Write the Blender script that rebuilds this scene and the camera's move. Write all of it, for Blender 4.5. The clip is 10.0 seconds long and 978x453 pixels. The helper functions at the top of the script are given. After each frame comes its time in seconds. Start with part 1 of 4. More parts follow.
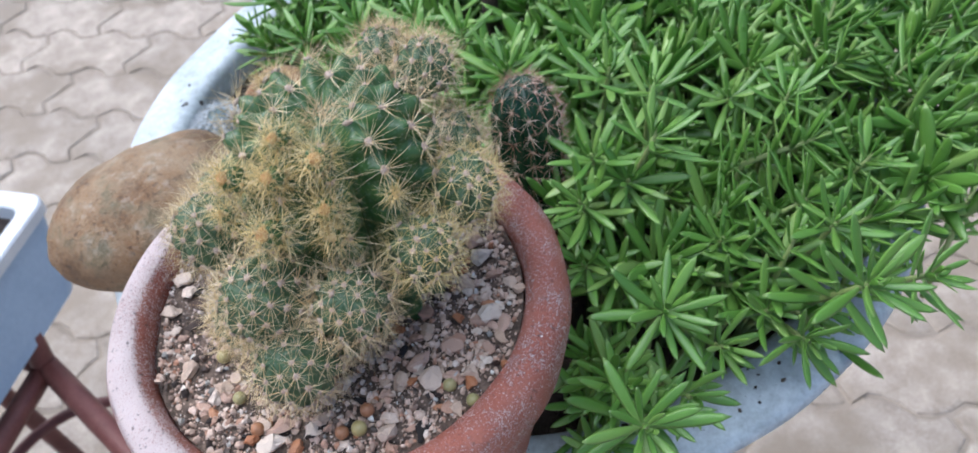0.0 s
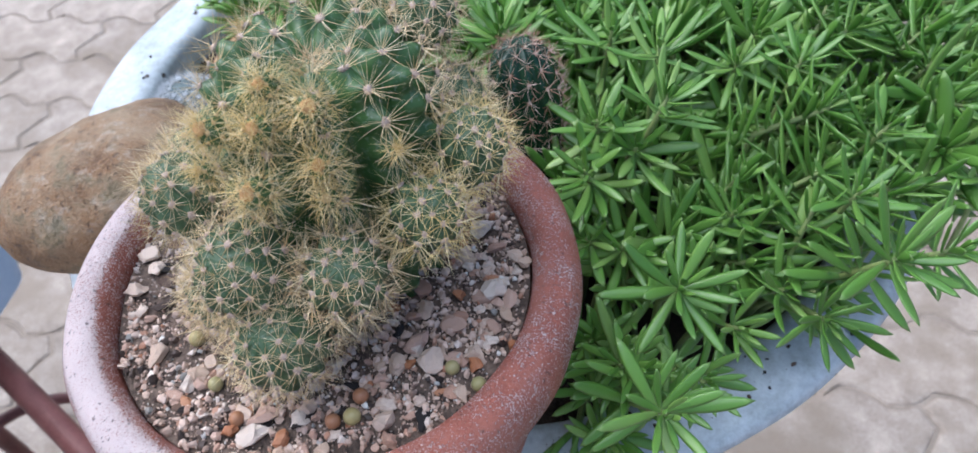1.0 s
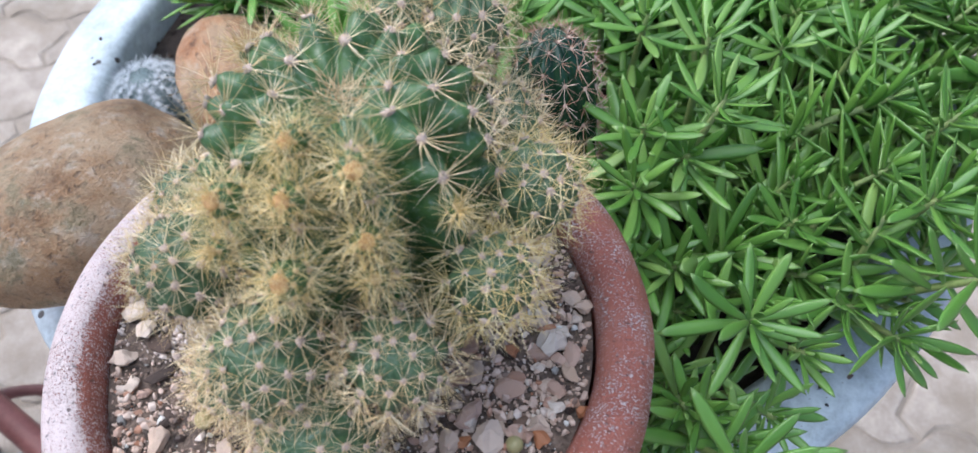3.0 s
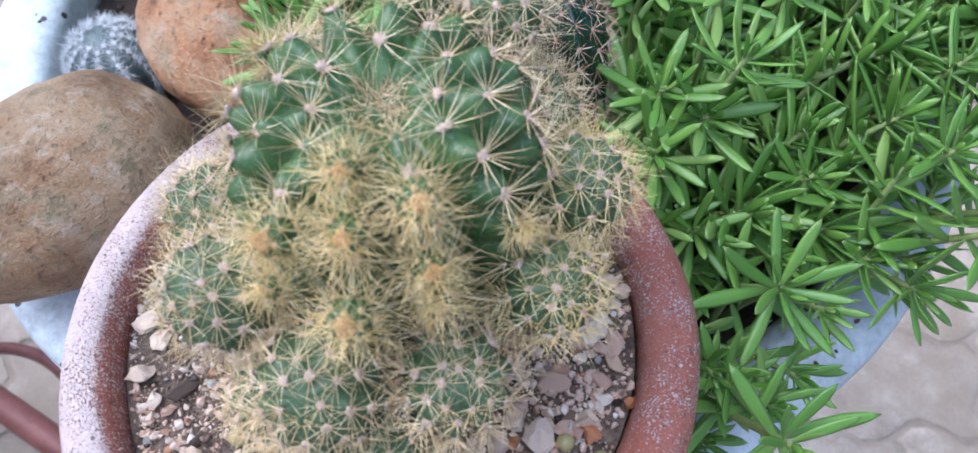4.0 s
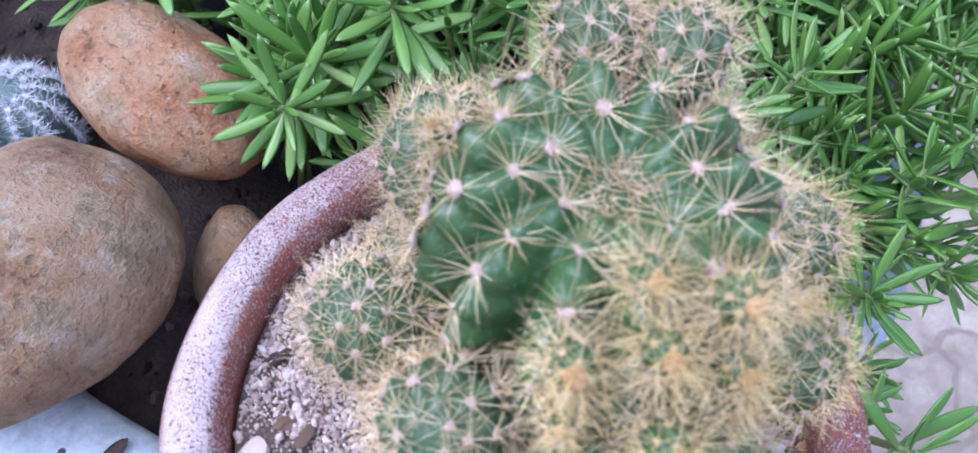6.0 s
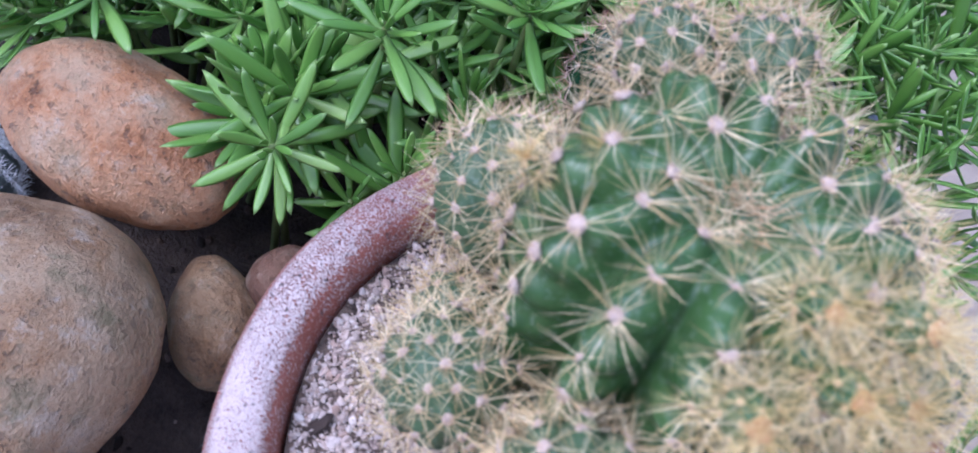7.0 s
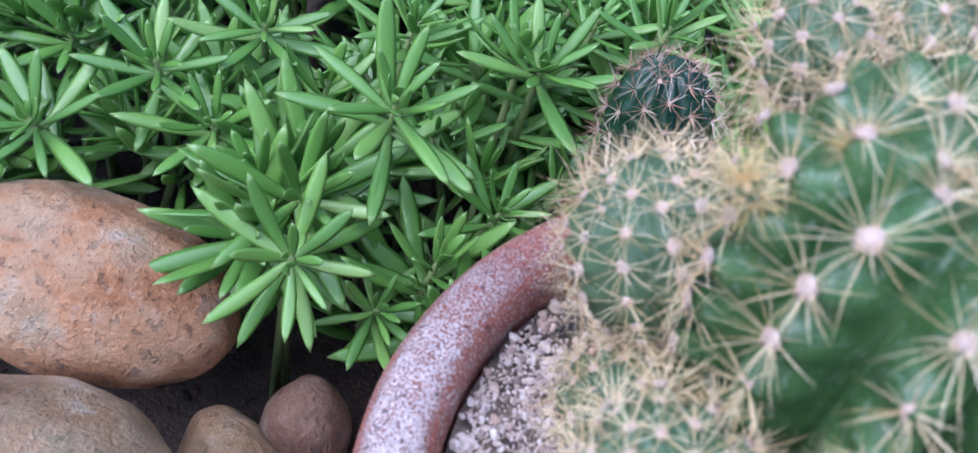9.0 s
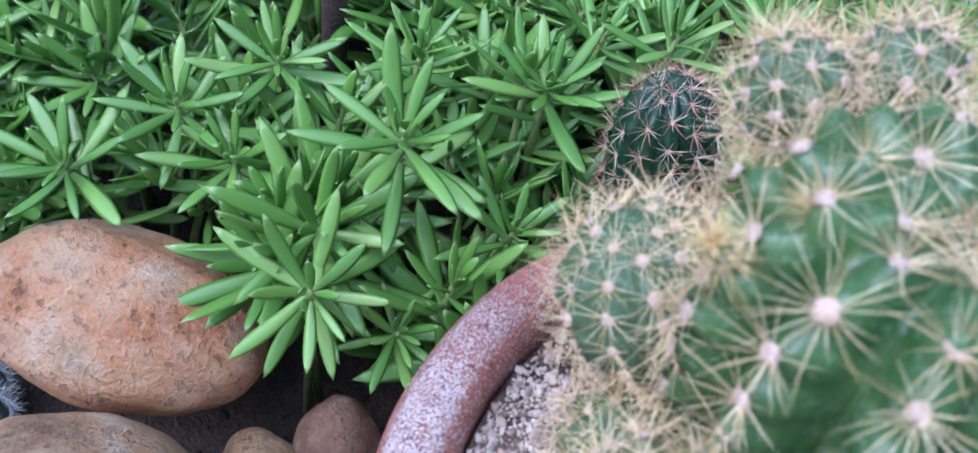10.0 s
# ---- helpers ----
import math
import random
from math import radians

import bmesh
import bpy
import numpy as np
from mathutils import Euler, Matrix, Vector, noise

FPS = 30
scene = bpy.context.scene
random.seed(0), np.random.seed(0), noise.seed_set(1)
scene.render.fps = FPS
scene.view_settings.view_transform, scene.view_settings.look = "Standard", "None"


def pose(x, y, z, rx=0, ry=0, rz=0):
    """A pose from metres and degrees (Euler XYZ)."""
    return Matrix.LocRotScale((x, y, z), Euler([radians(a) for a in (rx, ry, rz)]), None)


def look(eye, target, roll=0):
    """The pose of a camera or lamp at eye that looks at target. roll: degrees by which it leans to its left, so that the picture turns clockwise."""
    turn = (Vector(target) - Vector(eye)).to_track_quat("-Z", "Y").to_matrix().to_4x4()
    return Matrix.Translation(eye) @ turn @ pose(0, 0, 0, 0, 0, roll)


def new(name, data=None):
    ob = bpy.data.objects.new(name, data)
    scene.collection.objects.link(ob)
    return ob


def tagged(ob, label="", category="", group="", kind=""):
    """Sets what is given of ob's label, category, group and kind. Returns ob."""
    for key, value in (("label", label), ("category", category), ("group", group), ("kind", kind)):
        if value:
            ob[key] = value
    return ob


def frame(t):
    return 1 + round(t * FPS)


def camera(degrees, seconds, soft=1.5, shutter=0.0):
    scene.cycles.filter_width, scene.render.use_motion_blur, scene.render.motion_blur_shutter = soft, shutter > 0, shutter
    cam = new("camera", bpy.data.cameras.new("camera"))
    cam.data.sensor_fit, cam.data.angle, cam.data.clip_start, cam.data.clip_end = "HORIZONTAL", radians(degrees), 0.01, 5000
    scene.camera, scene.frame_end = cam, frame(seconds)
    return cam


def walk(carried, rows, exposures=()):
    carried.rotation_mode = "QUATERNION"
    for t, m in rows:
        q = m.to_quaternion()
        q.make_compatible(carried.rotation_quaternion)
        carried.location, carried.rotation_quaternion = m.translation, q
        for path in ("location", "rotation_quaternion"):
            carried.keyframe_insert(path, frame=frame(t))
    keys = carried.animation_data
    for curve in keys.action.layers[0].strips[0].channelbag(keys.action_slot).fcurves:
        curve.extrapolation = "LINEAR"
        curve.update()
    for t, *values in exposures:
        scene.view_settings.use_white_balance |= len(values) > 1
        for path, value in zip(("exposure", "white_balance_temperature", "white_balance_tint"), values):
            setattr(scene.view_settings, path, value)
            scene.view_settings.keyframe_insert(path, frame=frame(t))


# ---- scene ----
cam = camera(59.6, 10.0, soft=1.5, shutter=0.4)
cam.data.dof.use_dof = True
cam.data.dof.focus_distance = 0.225
cam.data.dof.aperture_fstop = 26.0
METRES, TILT, LEAN, TURN = 0.31, -50.6, 6.75, 0.0
EYE = (0.0762, -0.1578, 0.9744)
ROWS = [
    (0.0, 0.0, 0.0, 0.0, -0.0, 0.0, 0.0),
    (0.5, -0.0388, 0.0325, -0.0341, -1.76, 0.03, -0.73),
    (1.0, -0.041, 0.0803, -0.0276, -2.71, -0.18, -0.09),
    (1.5, -0.0279, 0.1204, -0.0226, -2.33, -0.19, 0.07),
    (2.0, -0.0343, 0.1588, -0.02, -2.01, 0.05, -0.3),
    (3.5, -0.154, 0.2377, 0.0944, -8.8, -8.0, 3.38),
    (4.0, -0.1746, 0.2598, 0.1179, -10.28, -10.69, 4.32),
    (4.5, -0.1885, 0.2561, 0.139, -11.63, -11.75, 5.19),
    (5.0, -0.2258, 0.2877, 0.1612, -15.32, -13.41, 6.31),
    (5.5, -0.3071, 0.3497, 0.1783, -19.85, -13.5, 7.72),
    (7.0, -0.4286, 0.4864, 0.2, -31.15, -13.07, 10.93),
    (7.5, -0.4645, 0.5388, 0.203, -34.13, -9.75, 14.0),
    (8.0, -0.4892, 0.5613, 0.1987, -35.96, -7.53, 16.17),
    (8.5, -0.4948, 0.6017, 0.1967, -38.09, -7.09, 18.32),
    (9.0, -0.4881, 0.6313, 0.2005, -40.58, -8.65, 19.72),
    (9.5, -0.4805, 0.6209, 0.2127, -38.77, -8.84, 21.38),
    (10.0, -0.4626, 0.5996, 0.2275, -37.69, -9.26, 22.73),
]
walk(cam, [(t, pose(*EYE, TILT, LEAN, TURN) @ pose(METRES * x, METRES * y, METRES * z, 90 + pitch, roll, yaw)) for t, x, y, z, yaw, pitch, roll in ROWS],
     exposures=[(0.0, 0.05, 5400, 9), (0.5, -0.02, 5350, 10), (1.0, 0.05, 5330, 11), (1.5, 0.08, 5360, 11), (2.0, 0.22, 5400, 11), (3.5, 0.15, 5330, 9), (4.0, 0.25, 5180, 13), (4.5, 0.30, 5000, 18), (5.5, 0.30, 4870, 21), (7.0, 0.08, 4800, 24), (8.5, 0.17, 4790, 20), (9.5, 0.29, 4730, 19), (10.0, 0.28, 4710, 18)])


# ---- world and light ----
world = bpy.data.worlds.new("sky")
scene.world = world
world.use_nodes = True
wn = world.node_tree.nodes
sky = wn.new("ShaderNodeTexSky")
sky.sky_type = "NISHITA"
sky.sun_disc = False
sky.sun_elevation = radians(55)
sky.sun_rotation = radians(-62)
sky.air_density, sky.dust_density, sky.ozone_density = 0.7, 6.0, 1.0
world.node_tree.links.new(sky.outputs[0], wn["Background"].inputs[0])
wn["Background"].inputs[1].default_value = 0.205

sun_data = bpy.data.lights.new("sun", "SUN")
sun_data.energy = 1.5
sun_data.angle = radians(50)
sun_data.color = (1.0, 0.96, 0.9)
sun = new("sun", sun_data)
sun.matrix_world = look((0.05, -0.14, 1.1), (0, 0, 0))


# ---- materials ----
def material(name):
    m = bpy.data.materials.new(name)
    m.use_nodes = True
    return m, m.node_tree.nodes, m.node_tree.links, m.node_tree.nodes["Principled BSDF"]


def add_noise(nodes, links, scale, detail=4.0, rough=0.55, coord="Object", stretch=None):
    tc = nodes.new("ShaderNodeTexCoord")
    nz = nodes.new("ShaderNodeTexNoise")
    nz.inputs["Scale"].default_value = scale
    nz.inputs["Detail"].default_value = detail
    nz.inputs["Roughness"].default_value = rough
    src = tc.outputs[coord]
    if stretch:
        mp = nodes.new("ShaderNodeMapping")
        mp.inputs["Scale"].default_value = stretch
        links.new(src, mp.inputs[0])
        src = mp.outputs[0]
    links.new(src, nz.inputs["Vector"])
    return nz.outputs["Fac"]


def add_ramp(nodes, links, fac, stops):
    r = nodes.new("ShaderNodeValToRGB")
    while len(r.color_ramp.elements) < len(stops):
        r.color_ramp.elements.new(0.5)
    for e, (p, c) in zip(r.color_ramp.elements, stops):
        e.position = p
        e.color = (*c, 1)
    links.new(fac, r.inputs[0])
    return r.outputs[0]


def add_mix(nodes, links, fac, a, b, mode="MIX"):
    mx = nodes.new("ShaderNodeMix")
    mx.data_type, mx.blend_type = "RGBA", mode
    for sock, v in ((mx.inputs[0], fac), (mx.inputs[6], a), (mx.inputs[7], b)):
        if isinstance(v, (int, float)):
            sock.default_value = v
        elif isinstance(v, tuple):
            sock.default_value = (*v, 1)
        else:
            links.new(v, sock)
    return mx.outputs[2]


def add_math(nodes, links, op, a, b=0.0, clamp=False):
    n = nodes.new("ShaderNodeMath")
    n.operation, n.use_clamp = op, clamp
    for sock, v in zip(n.inputs, (a, b)):
        if isinstance(v, (int, float)):
            sock.default_value = v
        else:
            links.new(v, sock)
    return n.outputs[0]


def add_bump(nodes, links, bsdf, height, strength, distance):
    b = nodes.new("ShaderNodeBump")
    b.inputs["Strength"].default_value = strength
    b.inputs["Distance"].default_value = distance
    links.new(height, b.inputs["Height"])
    links.new(b.outputs[0], bsdf.inputs["Normal"])


def grainy(name, dark, light, big, small, rough, bump=0.3, depth=0.001, spec=0.5, pick=0.0, coord="Object"):
    """Two scales of colour variation, relief, and a shift from piece to piece."""
    m, n, l, b = material(name)
    f1 = add_noise(n, l, big, 5, coord=coord)
    f2 = add_noise(n, l, small, 3, 0.7, coord=coord)
    f = add_math(n, l, "ADD", add_math(n, l, "MULTIPLY", f1, 0.6), add_math(n, l, "MULTIPLY", f2, 0.4))
    col = add_ramp(n, l, f, [(0.34, dark), (0.66, light)])
    if pick:
        oi = n.new("ShaderNodeObjectInfo")
        gm = n.new("ShaderNodeNewGeometry")
        r = add_math(n, l, "FRACT", add_math(n, l, "ADD", oi.outputs["Random"], gm.outputs["Random Per Island"]))
        v = add_math(n, l, "ADD", 1 - pick, add_math(n, l, "MULTIPLY", r, 2 * pick))
        vm = n.new("ShaderNodeVectorMath")
        vm.operation = "SCALE"
        l.new(col, vm.inputs[0])
        l.new(v, vm.inputs["Scale"])
        col = vm.outputs[0]
    l.new(col, b.inputs["Base Color"])
    b.inputs["Roughness"].default_value = rough
    b.inputs["Specular IOR Level"].default_value = spec
    add_bump(n, l, b, f2, bump, depth)
    return m


def random_ramp(name, stops, rough, small=600.0, bump=0.25, depth=0.0004, spec=0.4, mottled=0.25):
    """Each loose piece takes a colour of its own from the row of stops."""
    m, n, l, b = material(name)
    oi = n.new("ShaderNodeObjectInfo")
    gm = n.new("ShaderNodeNewGeometry")
    r = add_math(n, l, "FRACT", add_math(n, l, "ADD", oi.outputs["Random"], gm.outputs["Random Per Island"]))
    col = add_ramp(n, l, r, stops)
    f = add_noise(n, l, small, 4, 0.65)
    dark = add_mix(n, l, 1.0, col, (0.55, 0.5, 0.46), "MULTIPLY")
    k = add_math(n, l, "MULTIPLY", add_math(n, l, "SUBTRACT", f, 0.35, True), mottled * 4, True)
    l.new(add_mix(n, l, k, col, dark), b.inputs["Base Color"])
    b.inputs["Roughness"].default_value = rough
    b.inputs["Specular IOR Level"].default_value = spec
    add_bump(n, l, b, f, bump, depth)
    return m


def leaf_material():
    m, n, l, b = material("sedum_leaf")
    oi = n.new("ShaderNodeObjectInfo")
    gm = n.new("ShaderNodeNewGeometry")
    r = add_math(n, l, "FRACT", add_math(n, l, "ADD", oi.outputs["Random"], gm.outputs["Random Per Island"]))
    at = n.new("ShaderNodeAttribute")
    at.attribute_name = "along"
    base = add_ramp(n, l, r, [(0.0, (0.140, 0.305, 0.045)), (0.5, (0.190, 0.390, 0.060)), (0.85, (0.262, 0.475, 0.085)), (1.0, (0.36, 0.55, 0.14))])
    f = add_noise(n, l, 300, 3)
    tipped = add_mix(n, l, add_ramp(n, l, at.outputs["Fac"], [(0.0, (0.4, 0.4, 0.4)), (0.22, (0, 0, 0)), (0.86, (0, 0, 0)), (1.0, (0.75, 0.75, 0.75))]), base, (0.38, 0.52, 0.18))
    col = add_mix(n, l, add_math(n, l, "MULTIPLY", f, 0.25), tipped, (0.060, 0.19, 0.050))
    l.new(col, b.inputs["Base Color"])
    b.inputs["Roughness"].default_value = 0.30
    b.inputs["Specular IOR Level"].default_value = 0.6
    b.inputs["Coat Weight"].default_value = 0.25
    b.inputs["Coat Roughness"].default_value = 0.18
    add_bump(n, l, b, add_noise(n, l, 900, 2), 0.12, 0.0003)
    tr = n.new("ShaderNodeBsdfTranslucent")
    l.new(add_mix(n, l, 0.5, col, (0.2, 0.4, 0.03)), tr.inputs[0])
    ms = n.new("ShaderNodeMixShader")
    ms.inputs[0].default_value = 0.28
    l.new(b.outputs[0], ms.inputs[1])
    l.new(tr.outputs[0], ms.inputs[2])
    l.new(ms.outputs[0], n["Material Output"].inputs[0])
    return m


def terracotta_material():
    """Fired red clay; a crust of white salts on the side turned from the plants."""
    m, n, l, b = material("terracotta")
    tc = n.new("ShaderNodeTexCoord")
    sep = n.new("ShaderNodeSeparateXYZ")
    l.new(tc.outputs["Object"], sep.inputs[0])
    f1 = add_noise(n, l, 45, 5, 0.6)
    f2 = add_noise(n, l, 1300, 4, 0.75)
    clay = add_ramp(n, l, add_math(n, l, "ADD", add_math(n, l, "MULTIPLY", f1, 0.55), add_math(n, l, "MULTIPLY", f2, 0.45)),
                    [(0.3, (0.24, 0.072, 0.044)), (0.50, (0.39, 0.126, 0.080)), (0.68, (0.50, 0.20, 0.140))])
    side = add_math(n, l, "MULTIPLY", sep.outputs["X"], -8.0)
    side = add_math(n, l, "ADD", side, add_math(n, l, "MULTIPLY", add_math(n, l, "ABSOLUTE", sep.outputs["Y"]), 3.0))
    front = add_math(n, l, "MAXIMUM", add_math(n, l, "MULTIPLY", sep.outputs["Y"], -2.5), 0.0)
    side = add_math(n, l, "ADD", side, front)
    crust = add_math(n, l, "ADD", side, add_math(n, l, "MULTIPLY", add_noise(n, l, 75, 6, 0.8), 0.6))
    crust = add_math(n, l, "ADD", crust, add_math(n, l, "MULTIPLY", add_noise(n, l, 2300, 4, 0.7), 2.5))
    low = add_math(n, l, "MULTIPLY", add_math(n, l, "SUBTRACT", -0.0022, sep.outputs["Z"], True), 95)
    crust = add_math(n, l, "SUBTRACT", crust, low)
    flat = n.new("ShaderNodeVectorMath")
    flat.operation = "LENGTH"
    level = n.new("ShaderNodeCombineXYZ")
    l.new(sep.outputs["X"], level.inputs[0])
    l.new(sep.outputs["Y"], level.inputs[1])
    l.new(level.outputs[0], flat.inputs[0])
    lip = add_math(n, l, "MULTIPLY", add_math(n, l, "SUBTRACT", 0.0650, flat.outputs["Value"], True), 220)
    crust = add_math(n, l, "SUBTRACT", crust, lip)
    r = n.new("ShaderNodeMapRange")
    r.inputs["From Min"].default_value, r.inputs["From Max"].default_value = 1.80, 2.02
    r.inputs["To Max"].default_value = 0.80
    l.new(crust, r.inputs["Value"])
    patch = add_math(n, l, "MULTIPLY", add_math(n, l, "SUBTRACT", add_noise(n, l, 60, 5, 0.7), 0.36, True), 0.45)
    fleck = n.new("ShaderNodeMapRange")
    fleck.inputs["From Min"].default_value, fleck.inputs["From Max"].default_value = 0.62, 0.68
    fleck.inputs["To Max"].default_value = 0.85
    l.new(add_math(n, l, "ADD", add_noise(n, l, 1800, 3, 0.65), patch), fleck.inputs["Value"])
    speck = fleck.outputs[0]
    soot = n.new("ShaderNodeMapRange")
    soot.inputs["From Min"].default_value, soot.inputs["From Max"].default_value = 0.48, 0.68
    soot.inputs["To Max"].default_value = 0.22
    l.new(add_noise(n, l, 90, 6, 0.75, stretch=(1, 1, 3)), soot.inputs["Value"])
    clay = add_mix(n, l, soot.outputs[0], clay, (0.17, 0.075, 0.058))
    white = add_math(n, l, "MAXIMUM", r.outputs[0], speck)
    col = add_mix(n, l, white, clay, (0.82, 0.74, 0.71))
    pit = n.new("ShaderNodeMapRange")
    pit.inputs["From Min"].default_value, pit.inputs["From Max"].default_value = 0.64, 0.71
    pit.inputs["To Max"].default_value = 0.7
    l.new(add_noise(n, l, 620, 2, 0.5, stretch=(1, 1, 0.6)), pit.inputs["Value"])
    col = add_mix(n, l, pit.outputs[0], col, (0.07, 0.035, 0.028))
    l.new(col, b.inputs["Base Color"])
    b.inputs["Roughness"].default_value = 0.5
    b.inputs["Specular IOR Level"].default_value = 0.5
    add_bump(n, l, b, add_math(n, l, "ADD", f2, white), 0.9, 0.0009)
    return m


def stone_material(name, dark, mid, light, moss=0.0):
    m, n, l, b = material(name)
    f1 = add_noise(n, l, 38, 6, 0.62)
    f2 = add_noise(n, l, 700, 5, 0.72)
    f3 = add_noise(n, l, 14, 2, 0.5)
    f = add_math(n, l, "ADD", add_math(n, l, "MULTIPLY", f1, 0.44), add_math(n, l, "MULTIPLY", f2, 0.28))
    f = add_math(n, l, "ADD", f, add_math(n, l, "MULTIPLY", f3, 0.28))
    col = add_ramp(n, l, f, [(0.38, dark), (0.5, mid), (0.63, light)])
    pit = n.new("ShaderNodeMapRange")
    pit.inputs["From Min"].default_value, pit.inputs["From Max"].default_value = 0.57, 0.64
    pit.inputs["To Max"].default_value = 0.6
    pits = add_noise(n, l, 380, 4, 0.6)
    l.new(pits, pit.inputs["Value"])
    col = add_mix(n, l, pit.outputs[0], col, (0.06, 0.04, 0.03))
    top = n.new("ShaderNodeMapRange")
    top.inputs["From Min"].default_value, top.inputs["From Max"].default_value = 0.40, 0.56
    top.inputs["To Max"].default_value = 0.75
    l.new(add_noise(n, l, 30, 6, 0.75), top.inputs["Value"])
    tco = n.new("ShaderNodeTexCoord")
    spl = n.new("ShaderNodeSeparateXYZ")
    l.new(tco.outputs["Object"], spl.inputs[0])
    # Height mask: paler, greyer tone and whitish patches on a stone's upper half.
    paler = n.new("ShaderNodeMapRange")
    paler.inputs["From Min"].default_value, paler.inputs["From Max"].default_value = -0.004, 0.022
    l.new(spl.outputs["Z"], paler.inputs["Value"])
    amount = add_math(n, l, "MULTIPLY", paler.outputs[0], add_math(n, l, "MULTIPLY", 1.1, top.outputs[0]), True)
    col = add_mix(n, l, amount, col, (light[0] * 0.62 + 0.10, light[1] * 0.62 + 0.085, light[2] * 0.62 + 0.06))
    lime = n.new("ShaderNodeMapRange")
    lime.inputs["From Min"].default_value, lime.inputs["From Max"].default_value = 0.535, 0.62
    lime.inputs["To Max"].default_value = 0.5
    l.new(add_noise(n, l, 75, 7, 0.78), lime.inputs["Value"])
    col = add_mix(n, l, add_math(n, l, "MULTIPLY", paler.outputs[0], lime.outputs[0]), col, (0.54, 0.49, 0.40))
    if moss:
        ms = n.new("ShaderNodeMapRange")
        ms.inputs["From Min"].default_value, ms.inputs["From Max"].default_value = 0.53, 0.66
        ms.inputs["To Max"].default_value = moss
        l.new(add_noise(n, l, 62, 6, 0.75), ms.inputs["Value"])
        col = add_mix(n, l, ms.outputs[0], col, (0.15, 0.14, 0.065))
    l.new(col, b.inputs["Base Color"])
    b.inputs["Roughness"].default_value = 0.5
    b.inputs["Specular IOR Level"].default_value = 0.5
    add_bump(n, l, b, add_math(n, l, "SUBTRACT", add_math(n, l, "ADD", f2, pits), pit.outputs[0]), 0.85, 0.0018)
    return m


def paint_material():
    """Pale blue paint on cement, chalky, with worn and dirty spots."""
    m, n, l, b = material("blue_paint")
    f1 = add_noise(n, l, 48, 6, 0.72)
    f2 = add_noise(n, l, 420, 5, 0.75)
    f1 = add_math(n, l, "ADD", add_math(n, l, "MULTIPLY", f1, 0.72), add_math(n, l, "MULTIPLY", f2, 0.28))
    col = add_ramp(n, l, f1, [(0.37, (0.34, 0.385, 0.395)), (0.5, (0.50, 0.565, 0.585)), (0.60, (0.63, 0.695, 0.715))])
    d = n.new("ShaderNodeMapRange")
    d.inputs["From Min"].default_value, d.inputs["From Max"].default_value = 0.54, 0.70
    d.inputs["To Max"].default_value = 0.35
    l.new(add_noise(n, l, 85, 6, 0.7), d.inputs["Value"])
    col = add_mix(n, l, d.outputs[0], col, (0.27, 0.29, 0.29))
    tcv = n.new("ShaderNodeTexCoord")
    vor = n.new("ShaderNodeTexVoronoi")
    vor.inputs["Scale"].default_value = 120
    l.new(tcv.outputs["Object"], vor.inputs["Vector"])
    vc = n.new("ShaderNodeSeparateColor")
    l.new(vor.outputs["Color"], vc.inputs[0])
    near = add_math(n, l, "LESS_THAN", vor.outputs["Distance"], 0.2)
    rare = add_math(n, l, "GREATER_THAN", vc.outputs[0], 0.80)
    col = add_mix(n, l, add_math(n, l, "MULTIPLY", near, rare), col, (0.05, 0.042, 0.036))
    l.new(col, b.inputs["Base Color"])
    b.inputs["Roughness"].default_value = 0.5
    add_bump(n, l, b, add_math(n, l, "ADD", f1, add_math(n, l, "MULTIPLY", f2, 0.3)), 0.3, 0.002)
    return m


def flesh_material(name, dark, light, gloss=0.38, dusty=0.42):
    m, n, l, b = material(name)
    f = add_noise(n, l, 110, 4)
    col = add_ramp(n, l, f, [(0.3, dark), (0.7, light)])
    dust = n.new("ShaderNodeMapRange")
    dust.inputs["From Min"].default_value, dust.inputs["From Max"].default_value = 0.55, 0.75
    dust.inputs["To Max"].default_value = dusty
    l.new(add_noise(n, l, 800, 3, 0.6), dust.inputs["Value"])
    col = add_mix(n, l, dust.outputs[0], col, (0.33, 0.40, 0.33))
    l.new(col, b.inputs["Base Color"])
    b.inputs["Roughness"].default_value = gloss
    b.inputs["Specular IOR Level"].default_value = 0.45
    add_bump(n, l, b, add_noise(n, l, 700, 3), 0.2, 0.0004)
    return m


MAT_LEAF = leaf_material()
MAT_STEM = grainy("sedum_stem", (0.16, 0.24, 0.06), (0.30, 0.36, 0.13), 120, 700, 0.5, 0.2, 0.0004)
MAT_CLAY = terracotta_material()
MAT_PAINT = paint_material()
MAT_BOXBLUE = grainy("box_blue_paint", (0.33, 0.46, 0.62), (0.44, 0.58, 0.73), 12, 200, 0.5, 0.2, 0.001)
MAT_RIMWHITE = grainy("white_rim_paint", (0.62, 0.66, 0.68), (0.80, 0.82, 0.82), 20, 260, 0.5, 0.2, 0.001)
MAT_SOIL = grainy("dark_soil", (0.014, 0.010, 0.008), (0.075, 0.054, 0.040), 90, 700, 0.9, 0.9, 0.003)
MAT_POTMIX = grainy("potting_mix", (0.022, 0.016, 0.013), (0.25, 0.185, 0.14), 220, 900, 0.9, 0.9, 0.002)
